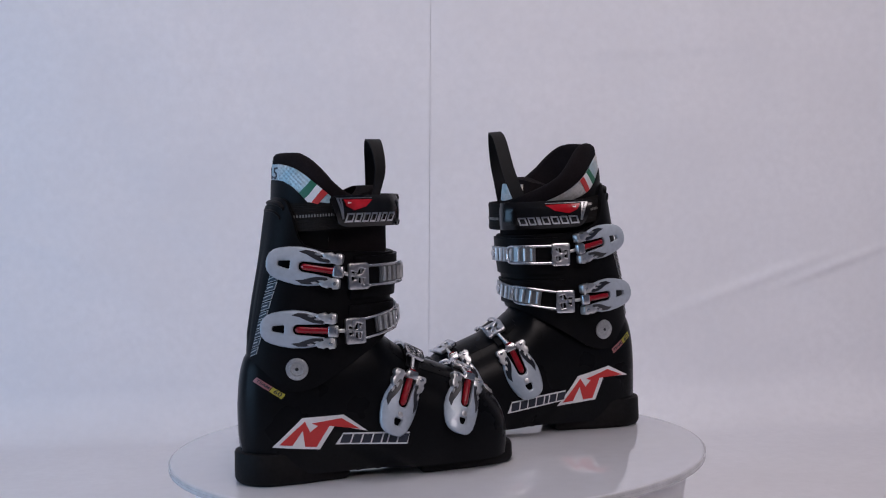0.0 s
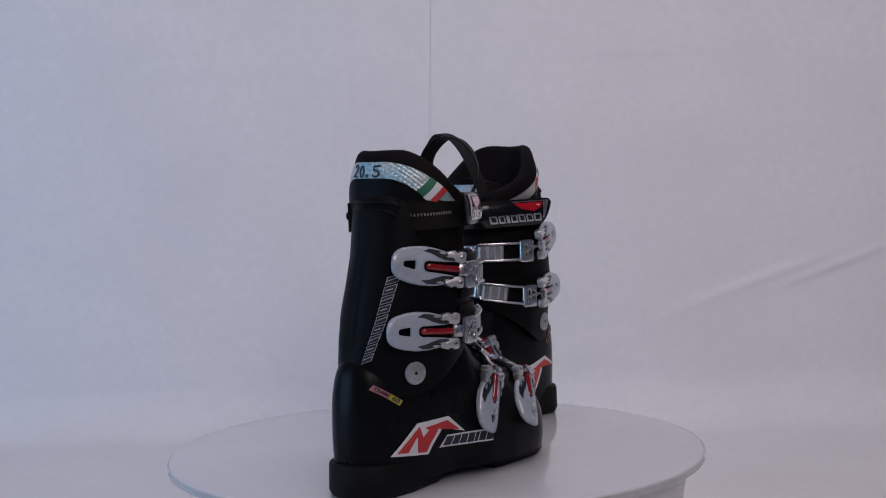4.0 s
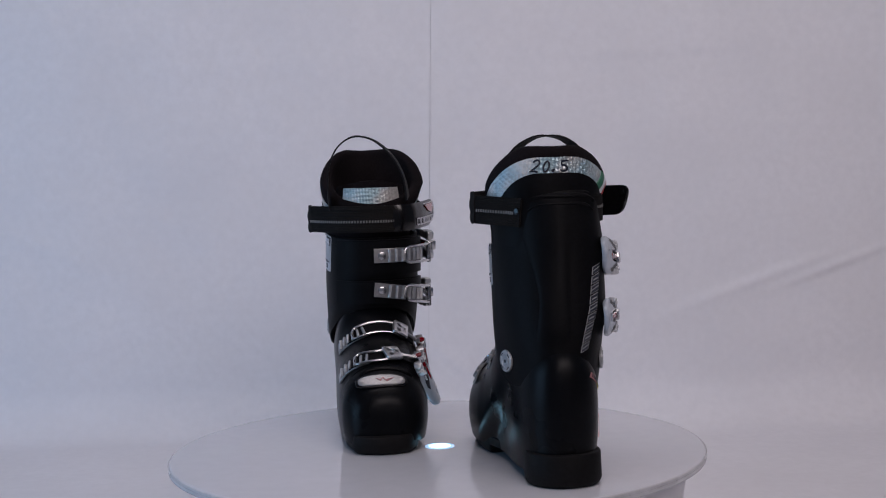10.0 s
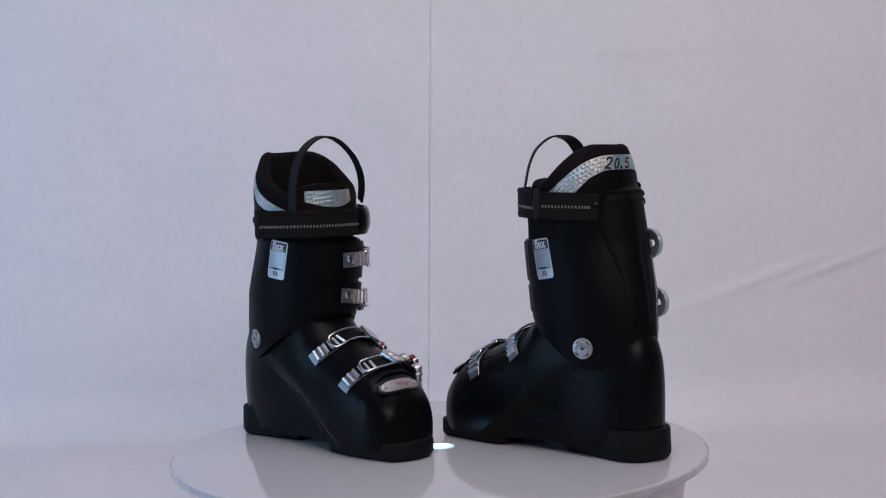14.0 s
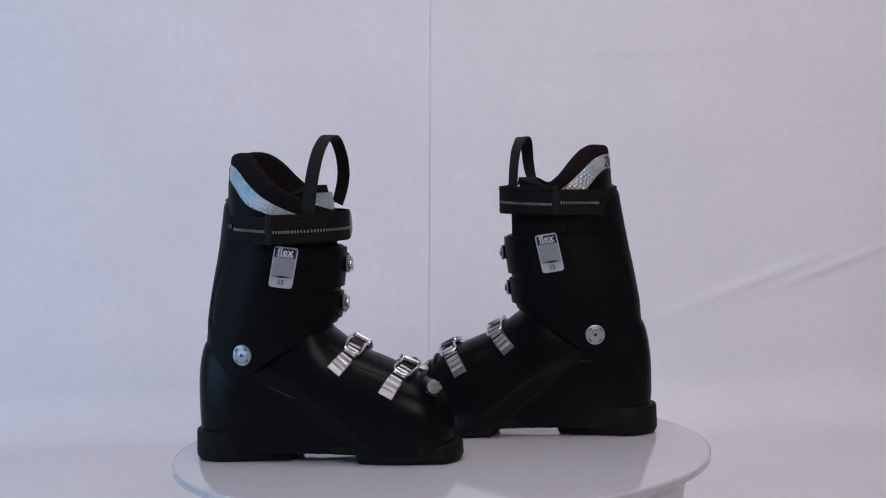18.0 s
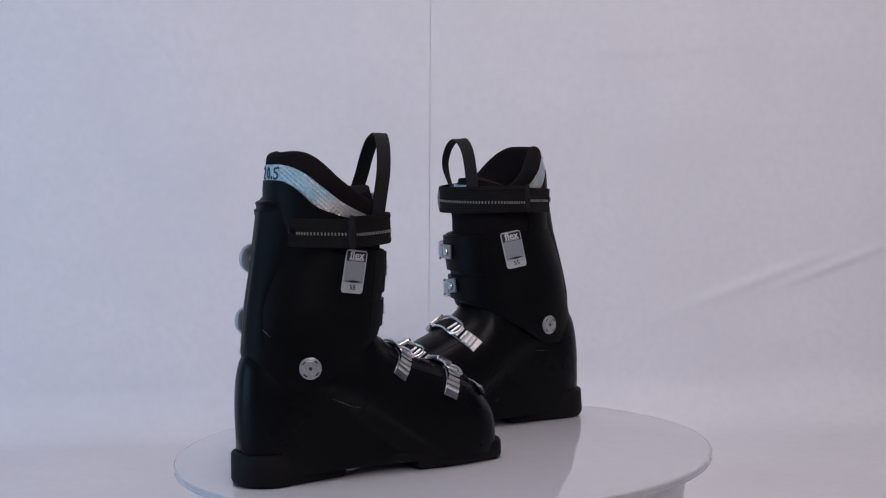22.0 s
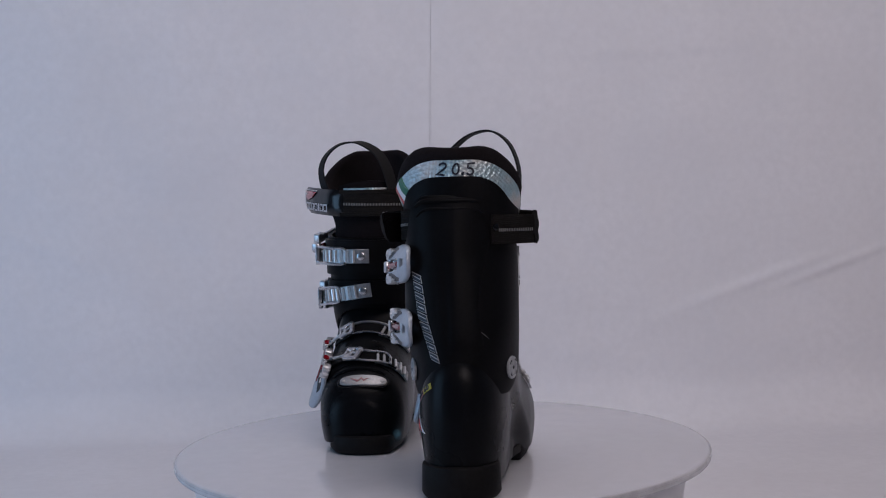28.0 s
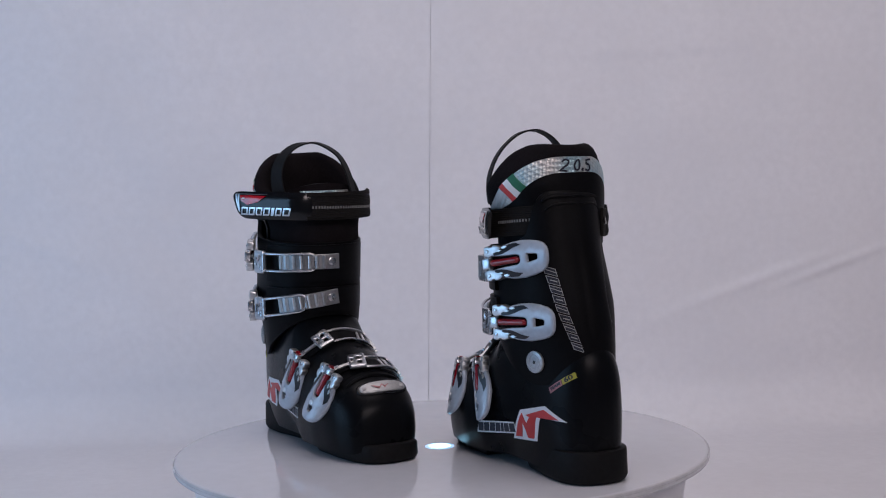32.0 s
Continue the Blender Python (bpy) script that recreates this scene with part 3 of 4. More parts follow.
    bm.faces.new([v for v in bm.verts if abs(v.co.z - 170) < 1e-3])
    bmesh.ops.recalc_face_normals(bm, faces=bm.faces)
    liner = part("liner", bm, FOAM, root, "black padded fabric inner liner", sharp=1.2)
    # silver foil band round the back of the collar
    BAND_TOP = curve([-14, -10, -4, 6, 16, 26, 35, 47, 64], [280, 280, 278, 271, 261.5, 252.5, 246, 239.4, 232])
    BAND_LOW = curve([-14, -10, -4, 3, 11, 21, 31, 40, 64], [266, 265.5, 261.5, 253.5, 244.5, 238.5, 235.3, 232.5, 229])
    def band(phi, v, l):
        x = liner_xy(phi, 262, 0).x
        zz = BAND_LOW(x) + (BAND_TOP(x) - BAND_LOW(x)) * v
        return liner_xy(phi, zz, l)
    foil = part("foil_band", patch(band, steps(1.05, math.tau - 1.05, 60), steps(0, 1, 4), -0.5, 0.7), FOIL, liner, "dotted silver foil band")
    def spoiler(phi, v, l):
        x = liner_xy(phi, 250, 0).x
        top = BAND_LOW(x) + 0.5
        return liner_xy(phi, 203 + (top - 203) * v, 0.4 + l * (1 - 0.5 * v ** 6))
    part("spoiler", patch(spoiler, steps(math.pi - 1.4, math.pi + 1.4, 40), steps(0, 1, 14), 0, 2.2), CUFFP, cuff, "black plastic inner spoiler", sharp=1.0)
    # three-colour ribbon on the outer side of the band
    for k, (mat, lab) in enumerate(((GREEN, "green stripe"), (WHITE, "white stripe"), (RED, "red stripe"))):
        def stripe(u, v, l, k=k):
            x = 1.5 + 4.2 * (k + u) + 9.5 * v
            zz = BAND_LOW(x) + (BAND_TOP(x) - BAND_LOW(x)) * v
            lo_, hi_ = math.pi, math.tau
            for _ in range(24):
                mid_ = (lo_ + hi_) / 2
                if liner_xy(mid_, zz, l).x < x:
                    lo_ = mid_
                else:
                    hi_ = mid_
            return liner_xy(lo_, zz, l)
        part("stripe", patch(stripe, [0, 0.5, 1], steps(0, 1, 5), 0.3, 1.3), mat, foil, lab)
    # hand-written size on the band
    def on_band(u, v, l):
        phi = math.pi + (turn * u - 2.5) / 45
        return liner_xy(phi, 272.5 + v, l)
    arc = lambda cx, cy, rx, ry, a0, a1, n: [(cx + rx * math.cos(radians(a)), cy + ry * math.sin(radians(a))) for a in steps(a0, a1, n)]
    strokes = [arc(-12.5, 2.4, 2.7, 2.7, 165, -35, 9) + [(-12.4, -1.6), (-15.4, -4.8), (-12.2, -4.3), (-9.2, -5.0)],
               arc(-3.2, -0.4, 2.4, 4.4, 70, 440, 16), arc(3.4, -3.9, 0.7, 0.7, 0, 330, 6),
               [(15.4, 4.3), (9.6, 3.8), (9.3, 0.6)] + arc(10.4, -2.0, 2.9, 2.6, 105, -150, 10)]
    if left:
        strokes[1] = [(u + 0.8, v + 0.6) for u, v in strokes[1]]
        strokes[3] = [(u - 1.4, v * 1.08) for u, v in strokes[3]]
    for line in strokes:
        pen = [on_band(u + 0.12 * v, v, 1.0) for u, v in line]
        part("written_stroke", sweep(pen, [on_band(u + 0.12 * v, v, 2.0) - p for (u, v), p in zip(line, pen)], 1.7, 0.5), INK, foil, "black marker stroke of a hand-written number")

    # tongue with its foil patch and the pull loop
    def tongue(u, v, l):
        z = 195 + 64 * v
        return Vector((83 - 5 * v ** 3 - 13 * u * u + l * (1 + 0.9 * v * v), 1 + 34 * u, z - (5 if l > -1 else 9) * u * u * v))
    part("tongue", patch(tongue, steps(-1, 1, 14), steps(0, 1, 8), -9, 0), FOAM, liner, "black padded tongue", sharp=1.0)
    def tpatch(u, v, l):
        p = tongue(u * (0.86 - 0.06 * v), 0.66 + 0.26 * v, l)
        p.x += 2.5
        p.z = 234.5 + 17.5 * v
        return p
    part("tongue_patch", patch(tpatch, steps(-1, 1.04 if left else 0.8, 12), steps(0, 1, 4), -0.5, 0.7), FOIL, liner, "dotted silver foil patch")
    loop = [(70, 44, 230), (73, 45, 250), (77, 44.5, 272), (81, 37, 291.5), (85, 24.5, 302.5), (88, 12, 304.5), (89, -3.5, 299), (90, -19, 285), (89, -29, 268), (85, -34, 252), (79, -36, 236)]
    if not left:  # this one has slumped to the outer side
        loop = [(83, 31, 234), (82, 26, 252), (81, 21, 271), (79, 12, 287), (76, -3.5, 297), (74.5, -16.5, 299), (73, -31, 296), (72.5, -43.5, 286), (72, -49.5, 272), (69, -48, 256), (66, -42, 238)]
    path = []
    for i in range(len(loop) - 1):
        for s in (0, 0.34, 0.67):
            p0, p1, p2, p3 = [Vector(loop[min(max(i + d, 0), len(loop) - 1)]) for d in (-1, 0, 1, 2)]
            path.append(0.5 * (2 * p1 + (p2 - p0) * s + (2 * p0 - 5 * p1 + 4 * p2 - p3) * s * s + (3 * p1 - p0 - 3 * p2 + p3) * s ** 3))
    mid = Vector((82, 0, 240))
    part("pull_loop", sweep(path, [(p - mid) * Vector((0.15, 1, 1)) + Vector(((0.9 * max(i / len(path) - 0.5, 0) if left else 2.3 * abs(i / len(path) - 0.5)) * (p - mid).length, 0, 0)) for i, p in enumerate(path)], 12.5, 1.6), LOOPM, liner, "black webbing pull loop")

    # power strap, standing off the cuff on the inner side; buckled higher on one boot
    zs = 220.5 if left else 237.0
    ring = [(-8, 29), (2, 37), (20, 50), (38, 60.5), (50, 57), (62, 51), (76, 41), (87, 29), (94.5, 15), (97, 0), (95.5, -14), (91, -27)]
    ring = [Vector((*p, 0)) for p in ring]

    def strap_pt(s, z, l):
        s = min(max(s, 0.0), len(ring) - 1.001)
        i, f = int(s), s - int(s)
        p0, p1, p2, p3 = [ring[min(max(i + d, 0), len(ring) - 1)] for d in (-1, 0, 1, 2)]
        at = lambda f: 0.5 * (2 * p1 + (p2 - p0) * f + (2 * p0 - 5 * p1 + 4 * p2 - p3) * f * f + (3 * p1 - p0 - 3 * p2 + p3) * f ** 3)
        d = at(f + 0.02) - at(f - 0.02)
        n = Vector((-d.y, d.x, 0)).normalized()
        n = n if n.dot(at(f) - Vector((40, 0, 0))) > 0 else -n
        return at(f) + n * l + Vector((0, 0, z)), n

    pts = [strap_pt(s_, zs, 0) for s_ in steps(3, 11, 36)]
    strap = part("power_strap", sweep([p for p, n in pts], [n for p, n in pts], 27, 2.6), WEBBING, root, "black woven power strap with a grey stitch line")
    for zz in (zs - 10.5, zs + 10.5):  # woven edge ribs
        rib = [strap_pt(s_, zz, 1.3) for s_ in steps(3.1, 11, 36)]
        part("rib", sweep([p for p, n in rib], [n for p, n in rib], 2.2, 0.9), WEBBING, strap)
    back = [strap_pt(s_, (223 if left else 234) + (zs - (223 if left else 234)) * s_ / 3.1 - 1.5, -0.5) for s_ in steps(0, 3.1, 12)]
    part("strap_root", sweep([p for p, n in back], [n for p, n in back], 25, 2.2), WEBBING, strap)

    def outer(x, z, l):
        """On the outer side of the liner, x millimetres along the boot."""
        lo_, hi_ = math.pi, math.tau
        for _ in range(24):
            mid_ = (lo_ + hi_) / 2
            lo_, hi_ = (mid_, hi_) if liner_xy(mid_, 240, 0).x < x else (lo_, mid_)
        d = liner_xy(lo_ + 0.03, 240, 0) - liner_xy(lo_ - 0.03, 240, 0)
        n = Vector((d.y, -d.x, 0)).normalized()
        p = liner_xy(lo_, 238, 0) + n * (2.6 + l)
        return Vector((p.x, p.y, z)), n

    root_z = lambda x: (227.5 if left else 234) + (zs - (227.5 if left else 234)) * min(max((x + 12) / 70, 0), 1)
    back2 = [outer(x, root_z(x), 0) for x in steps(-12, 58, 18)]
    part("strap_root", sweep([p for p, n in back2], [n for p, n in back2], 25, 2.2), WEBBING, strap)
    p, n = strap_pt(3.0, zs, 0.5)
    fold = [p + Vector((0, 0, h)) + n * (0.6 + 0.5 * math.sin(h * 0.5)) for h in steps(-14.2, 14.2, 14)]
    part("slider", sweep(fold, [n] * 15, lambda k: 3.6 + 3.2 * math.sin(math.pi * k) ** 0.5 + 0.6 * math.sin(17 * k), lambda k: 3.0 + 2.6 * math.sin(math.pi * k) ** 0.5, round_=0.9), LOOPM, strap, "puffy black fold of the strap in its ring")
    for i in range(40):
        p, n = strap_pt(3.3 + 7.4 * i / 39, zs - (2.4 if left else 3.8 - 3.2 * i / 39), 1.4)
        m = frame_at(p, n.cross(Vector((0, 0, 1))), n)
        part("stitch", plate([(-0.7, -1.3), (0.7, -1.3), (0.7, 1.3), (-0.7, 1.3)], [], 0.4, 0, m), STITCH, strap)
    for i in range(16):
        p, n = strap_pt(0.7 + 2.0 * i / 15, (223 if left else 234) + (zs - (223 if left else 234)) * (0.7 + 2.0 * i / 15) / 3.1 - 2.0, 0.8)
        m = frame_at(p, n.cross(Vector((0, 0, 1))), n)
        part("stitch", plate([(-0.7, -1.3), (0.7, -1.3), (0.7, 1.3), (-0.7, 1.3)], [], 0.4, 0, m), STITCH, strap)
    p, n = strap_pt(0.35, 223 if left else 234, 0.6)
    part("rivet", plate(rounded(6.4, 6.4, 3.1, 5), [], 1.6, 0.6, frame_at(p, (0, 0, 1), n)), GLOSSY, strap, "small black rivet")
    for i in range(19):
        x = -8 + 2.1 * i
        p, n = outer(x, root_z(x) + 0.5, 1.1)
        m = frame_at(p, n.cross(Vector((0, 0, 1))), n)
        part("stitch", plate([(-0.6, -1.2), (0.6, -1.2), (0.6, 1.2), (-0.6, 1.2)], [], 0.4, 0, m), STITCH, strap)
    # stiff free end of the strap, standing off the outer side
    tail = [Vector((*p, 0)) for p in ((94, -17), (91, -27), (82, -38.5), (68, -49), (54, -59), (39, -67.5), (24, -74.5))]
    if left:
        tail = [Vector((*p, 0)) for p in ((95, -17), (94, -27.5), (85, -39), (69, -48), (53, -55), (37, -61.5), (19, -68))]

    def end_pt(u, v, l):
        """u millimetres from where the end leaves the cuff, v above its middle."""
        i, left_ = 0, u
        while i < len(tail) - 2 and left_ > (tail[i + 1] - tail[i]).length:
            left_ -= (tail[i + 1] - tail[i]).length
            i += 1
        f = left_ / (tail[i + 1] - tail[i]).length
        p0, p1, p2, p3 = [tail[min(max(i + d, 0), len(tail) - 1)] for d in (-1, 0, 1, 2)]
        d = (p2 - p1).lerp(p3 - p2 if i < len(tail) - 2 else p2 - p1, max(f - 0.5, 0)) if f > 0.5 else (p2 - p1).lerp(p1 - p0 if i else p2 - p1, 0.5 - f)
        n = Vector((d.y, -d.x, 0)).normalized()
        n = n if n.y < 0 or n.x > 0.5 else -n
        c = p1.lerp(p2, f)
        return c + n * l + Vector((0, 0, zs + v + 0.03 * u))

    full = sum((b - a).length for a, b in zip(tail, tail[1:]))

    def face(v):
        return 0.8 + 3.4 * (1 - min(abs(v) / 14.0, 1) ** 2.6)

    def on_end(u, v, l):
        return end_pt(u, v, l + face(v))

    def slab(k, v, l):
        tip = 1 if k < 0.9 else math.sqrt(max(1 - ((k - 0.9) / 0.115) ** 2, 0.0))
        return end_pt(k * (full - 10 * (0.5 - v) - 4 * abs(2 * v - 1) ** 6), 27 * (v - 0.5) * (0.85 + 0.15 * tip), l if l < 0 else face(27 * (v - 0.5)) * (0.4 + 0.6 * tip) * min(1, 0.15 + 5 * k))

    end = part("strap_end", patch(slab, steps(0, 1, 24), steps(0, 1, 12), -0.2, 3.2), GLOSSY, strap, "stiff glossy moulded strap end")
    part("badge", decal([[(full * 0.56, 9.8), (full * 0.91, 9.9), (full * 0.885, 4.2), (full * 0.80, 0.6), (full * 0.66, 3.6)]], on_end, 4, 1.2), REDGLASS, end, "glossy red wedge badge")
    part("badge_edge", decal([[(full * 0.985, 10.6), (full * 0.96, 10.6), (full * 0.915, -6.5), (full * 0.93, -7)], [(full * 0.945, 10.6), (full * 0.925, 10.6), (full * 0.912, -6.5), (full * 0.92, -6.8)]], on_end, 6, 0.8), CHROME, end, "chrome edge strip")
    part("badge_edge", decal([[(full * 0.985, 11.4), (full * 0.56, 11.4), (full * 0.56, 10.7), (full * 0.985, 10.6)]], on_end, 6, 0.8), CHROME, end)
    part("badge_line", decal([[(full * 0.87, 7.6), (full * 0.83, 7.6), (full * 0.84, 6.6), (full * 0.87, 6.2)]], on_end, 4, 1.7), WHITE, end, "small pale mark on the badge")
    at = full * 0.905
    for w in (8.4, 7.4, 7.4, 7.4, 3.4, 7.0, 7.8):
        slant = lambda u, v: (u - 2.6 * (v + 9.6) / 8, v)
        outer_, inner_ = [(at, -9.6), (at - w, -9.6), (at - w, -1.6), (at, -1.6)], [(at - 1.5, -8.0), (at - w + 1.5, -8.0), (at - w + 1.5, -3.2), (at - 1.5, -3.2)]
        sides = [[outer_[i], outer_[(i + 1) % 4], inner_[(i + 1) % 4], inner_[i]] for i in range(4)] if w > 4 else [outer_]
        part("raised_mark", decal([[slant(*p) for p in q] for q in sides], on_end, 6, 1.1), CHROME, end, "raised bright metal mark")
        at -= w + 1.5

    # upper buckles on the outer side of the cuff
    for z, rise in ((183, 0.0), (145, 0.17)):
        def on(q, z=z):
            phi = cuff_phi(q, z)
            return cuff_xy(phi, z) + cuff_n(phi, z) * 5.6, cuff_n(phi, z)
        strap_ = [on(q) for q in steps(-74, -6, 16)]
        def tilt(q, rise=rise):
            return Vector((0, 0, rise * (q + 16)))
        band_ = part("buckle_strap", sweep([p + tilt(q) for (p, n), q in zip(strap_, steps(-74, -6, 16))], [n for p, n in strap_], 15, 2.0), CUFFP, cuff, "black buckle strap")
        def along(s, on=on, tilt=tilt):
            p, n = on(3 - s)
            return p + tilt(3 - s) + n * 2.0, n
        add_ladder(band_, along, 7, 51, 14.5, "ridged grey metal ladder")
        def wire(q, h, on=on, tilt=tilt):
            p, n = on(q)
            return p + tilt(q) + n * (4.2 + 5 * max(-q - 16, 0) / 48) + Vector((0, 0, h))
        b0 = -21 if z > 150 and not left else -28
        rail = [wire(q, 8.4) for q in steps(b0, -66, 12)] + [wire(-66, h) for h in (4, 0, -4)] + [wire(q, -8.4) for q in steps(-66, b0, 12)]
        rail += [wire(b0 + 2.8, -7.4), wire(b0 + 4.7, -5), wire(b0 + 5.4, 0), wire(b0 + 4.7, 5), wire(b0 + 2.8, 7.4)]
        p, n = on(-68)
        t = (on(-69)[0] - on(-67)[0]).normalized()
        block_at = p + tilt(-68) + n * 6.2
        add_catch(band_, rail, block_at, t, n, 19)
        free, hinge = (Vector((-26, -36, 197.5)), Vector((32, -64, 187.5))) if z > 150 else (Vector((-35, -34, 140.5)), Vector((28.5, -61.5, 137)))
        centre, udir = (free + hinge) / 2, hinge - free
        place = frame_at(centre, udir, Vector((0, -1, 0)))
        add_buckle_lever(cuff, place, 66.5, 33, block_at + n * 2, -0.035, 0.36, 4.0)

    # lower buckles across the instep
    for line, lev_top, lev_bot in ((curve([-50, -20, 15, 60], [94, 102, 102.5, 85]), Vector((95.5, -41, 92)), Vector((75, -51, 42.5))),
                                   (curve([-50, -20, 5, 20, 60], [140, 147, 152.5, 149.5, 134]), Vector((151, -31, 84)), Vector((136, -51, 38.5)))):
        def on(q, l=2.6, line=line):
            return shell_q(line(q), q, l)
        over = [on(q) for q in steps(-38, 34, 16)]
        band_ = part("buckle_strap", sweep([p for p, n in over], [n for p, n in over], 13, 2.0), CUFFP, shell, "black buckle strap")
        def along(s, on=on):
            p, n = on(53 - s, 0.6)
            return p, n
        add_ladder(band_, along, 6, 41, 14, "ridged grey metal ladder", rivet=False)
        def wire(q, k, on=on):
            p, n = on(q, 5.2)
            p2, _ = on(q + 1, 5.2)
            return p + n.cross((p2 - p).normalized()) * k
        qb = -20 if lev_top.x < 120 else -9
        rail = [wire(q, 8.2) for q in steps(qb - 2, 22, 12)] + [wire(24.4, 7.2), wire(26, 4.5), wire(26.5, 0), wire(26, -4.5), wire(24.4, -7.2)]
        rail += [wire(q, -8.2) for q in steps(22, qb - 2, 12)] + [wire(qb - 2, k) for k in (-4, 0, 4)]
        p, n = on(qb, 4.0)
        p2, _ = on(qb - 4, 4.0)
        add_catch(band_, rail, p, p2 - p, n, 17)
        block_at = p + n * 2.5
        u = lev_top - lev_bot
        place = frame_at((lev_top + lev_bot) / 2, u, Vector((0.24, -0.92, 0.28)))
        add_buckle_lever(shell, place, u.length + 3, 34, block_at, -0.02, 0.50, 7.0, True)

    # toe badge in its recess
    m = frame_at((177.5, 8.0, SH_TOP(177.5) - 1.4), (0, -1, 0), (0.68, 0.05, 0.73))
    rim_ = [(25.5 * math.copysign(abs(math.cos(a)) ** 0.62, math.cos(a)), 8.2 * math.copysign(abs(math.sin(a)) ** 0.75, math.sin(a))) for a in [math.tau * i / 32 for i in range(32)]]
    part("badge_recess", plate(rim_, [], 2.2, 0.9, m, bend=4.0), GLOSSY, shell, "dark moulded recess round the badge")
    tb = part("toe_badge", plate([(23 * math.copysign(abs(math.cos(a)) ** 0.62, math.cos(a)), 6.2 * math.copysign(abs(math.sin(a)) ** 0.75, math.sin(a))) for a in [math.tau * i / 32 for i in range(32)]], [], 2.6, 0.6, m @ Matrix.Translation((0, 0, 0.7)), bend=3.4), BADGE, shell, "brushed silver toe badge")
    part("badge_line", plate([(-6, -2), (-1, 2.4), (1, -1), (5, 3), (12, -1.5), (4, 0.6), (1.4, -2.6), (-1, 0)], [], 0.5, 0, m @ Matrix.Translation((0, 0, 3.1))), PINK, tb, "engraved line")
    for u in (-19, 19):
        part("badge_rivet", plate(rounded(4, 4, 1.9, 4, u, 0), [], 0.8, 0.3, m @ Matrix.Translation((0, 0, 0.9))), BADGE, tb)
    lip = [shell_q(166, q, 1.0) for q in steps(-30, 25, 14)]
    part("badge_lip", sweep([p for p, n in lip], [n for p, n in lip], lambda k: 1.5 + 2.7 * math.sin(math.pi * k) ** 0.5, lambda k: 0.8 + 2.6 * math.sin(math.pi * k) ** 0.5, round_=0.9), PLASTIC, shell, "black lip over the badge")

    # printed marks on the outer side of the shell
    def lat(cx, cz, ang, mapper):
        ca, sa = math.cos(radians(ang)), math.sin(radians(ang))
        def put(u, v, l):
            x, z = cx + turn * (u * ca - v * sa), cz + u * sa + v * ca
            return Vector((x, mapper(x, z, -1) - l, z))
        return put
    on_shell = lat(12.8, 43.0, 0, shell_y) if not left else lat(7, 43.5, 11, shell_y)
    back_ = [(-40, -8), (1, -12), (14, 9), (43, 2), (22, 18), (-14, 17)]
    part("logo_backing", decal([back_], on_shell, 4, 0.7), WHITE, shell, "white backing of the arrow emblem")
    red = [[(-34, -6), (-23, -7), (-14, 6), (-12, 14), (-21, 6)], [(-14, 6), (-12, -8.5), (-2, -9.5), (-12, 14)], [(-2, -9.5), (9, 9), (-1, 9.5), (-8, 4)],
           [(-6, 12), (-1, 9.5), (9, 9), (36, 4.5), (20, 15)]]
    part("logo_shape", decal(red, on_shell, 4, 1.25), RED, shell, "red zigzag arrow emblem")
    word = lat(60, 38.0, -3, shell_y) if not left else lat(69, 35.0, 7, shell_y)
    part("word_backing", decal([[(-32, -5.4), (31, -5.4), (33, 5.4), (-26, 5.4)]], word, 4, 0.6), WHITE, shell, "white word strip")
    at = -27.5
    for w in (8.4, 7.4, 7.6, 7.4, 3.8, 7.0, 8.2):
        c, h = at + w / 2, w / 2
        at += w + 1.5
        part("word_bar", decal([[(c - h - 0.8, -4.0), (c + h - 0.8, -4.0), (c + h + 1.2, 4.0), (c - h + 1.2, 4.0)]], word, 4, 1.1), INK, shell)
    tag0 = lat(-28, 87, -34 if not left else 34, shell_y)
    tag = lambda u, v, l: tag0(u * 0.8, v * 0.62, l)
    part("tag_pink", decal([[(-17, -4), (1, -4), (2, 4), (-16, 4)]], tag, 4, 0.6), PINK, shell, "pink printed tag")
    part("tag_yellow", decal([[(2, -4), (17, -4), (18, 4), (3, 4)]], tag, 4, 0.6), YELLOW, shell, "yellow printed tag")
    part("tag_lettering", lettering("TEAM", 6, lambda u, v, l: tag(u - 7.5, v, l), 0.1, 1.1, 0.1), INK, shell)
    part("tag_number", lettering("60", 9.5, lambda u, v, l: tag(u + 10, v, l), 0.1, 1.1, 0.12), INK, shell)
    # slanted outlined word up the back of the cuff
    for k in range(9):
        s = (k + 0.5) / 9
        cy_, cz_ = -20 - 12 * s, 114 + 73 * s

        def putw(u, v, l, cy_=cy_, cz_=cz_):
            z = cz_ + v + 0.35 * u
            y = cy_ - u - 0.165 * v
            b = (CU_MED(z) - CU_LAT(z)) / 2 + 2.2
            phi = -math.pi + math.asin(min(abs(y) / b, 0.999) ** (squareness(False, False, z) / 2))
            return cuff_xy(phi, z, 2.2 + l)
        part("word_mark", decal([[(-4.2, -3.3), (4.2, -3.3), (4.2, 3.3), (-4.2, 3.3)]], putw, 4, 0.4), GREYP, cuff)
        part("word_slot", decal([[(-3.7, -2.8), (3.7, -2.8), (3.7, 2.8), (-3.7, 2.8)]], putw, 4, 0.7), INK, cuff)
        part("word_bar", decal([[(-2.6, -0.5), (2.2, -0.5), (2.2, 0.5), (-2.6, 0.5)] if k % 2 else [(-3.5, -0.4), (3.5, 0.4), (3.5, 1.1), (-3.5, 0.3)]], putw, 4, 0.95), GREYP, cuff)

    # label on the inner side of the cuff
    def medial(u, v, l):
        x, z = 46 - turn * u * 0.98 + v * 0.2, 185 + v * 0.98 + turn * u * 0.15
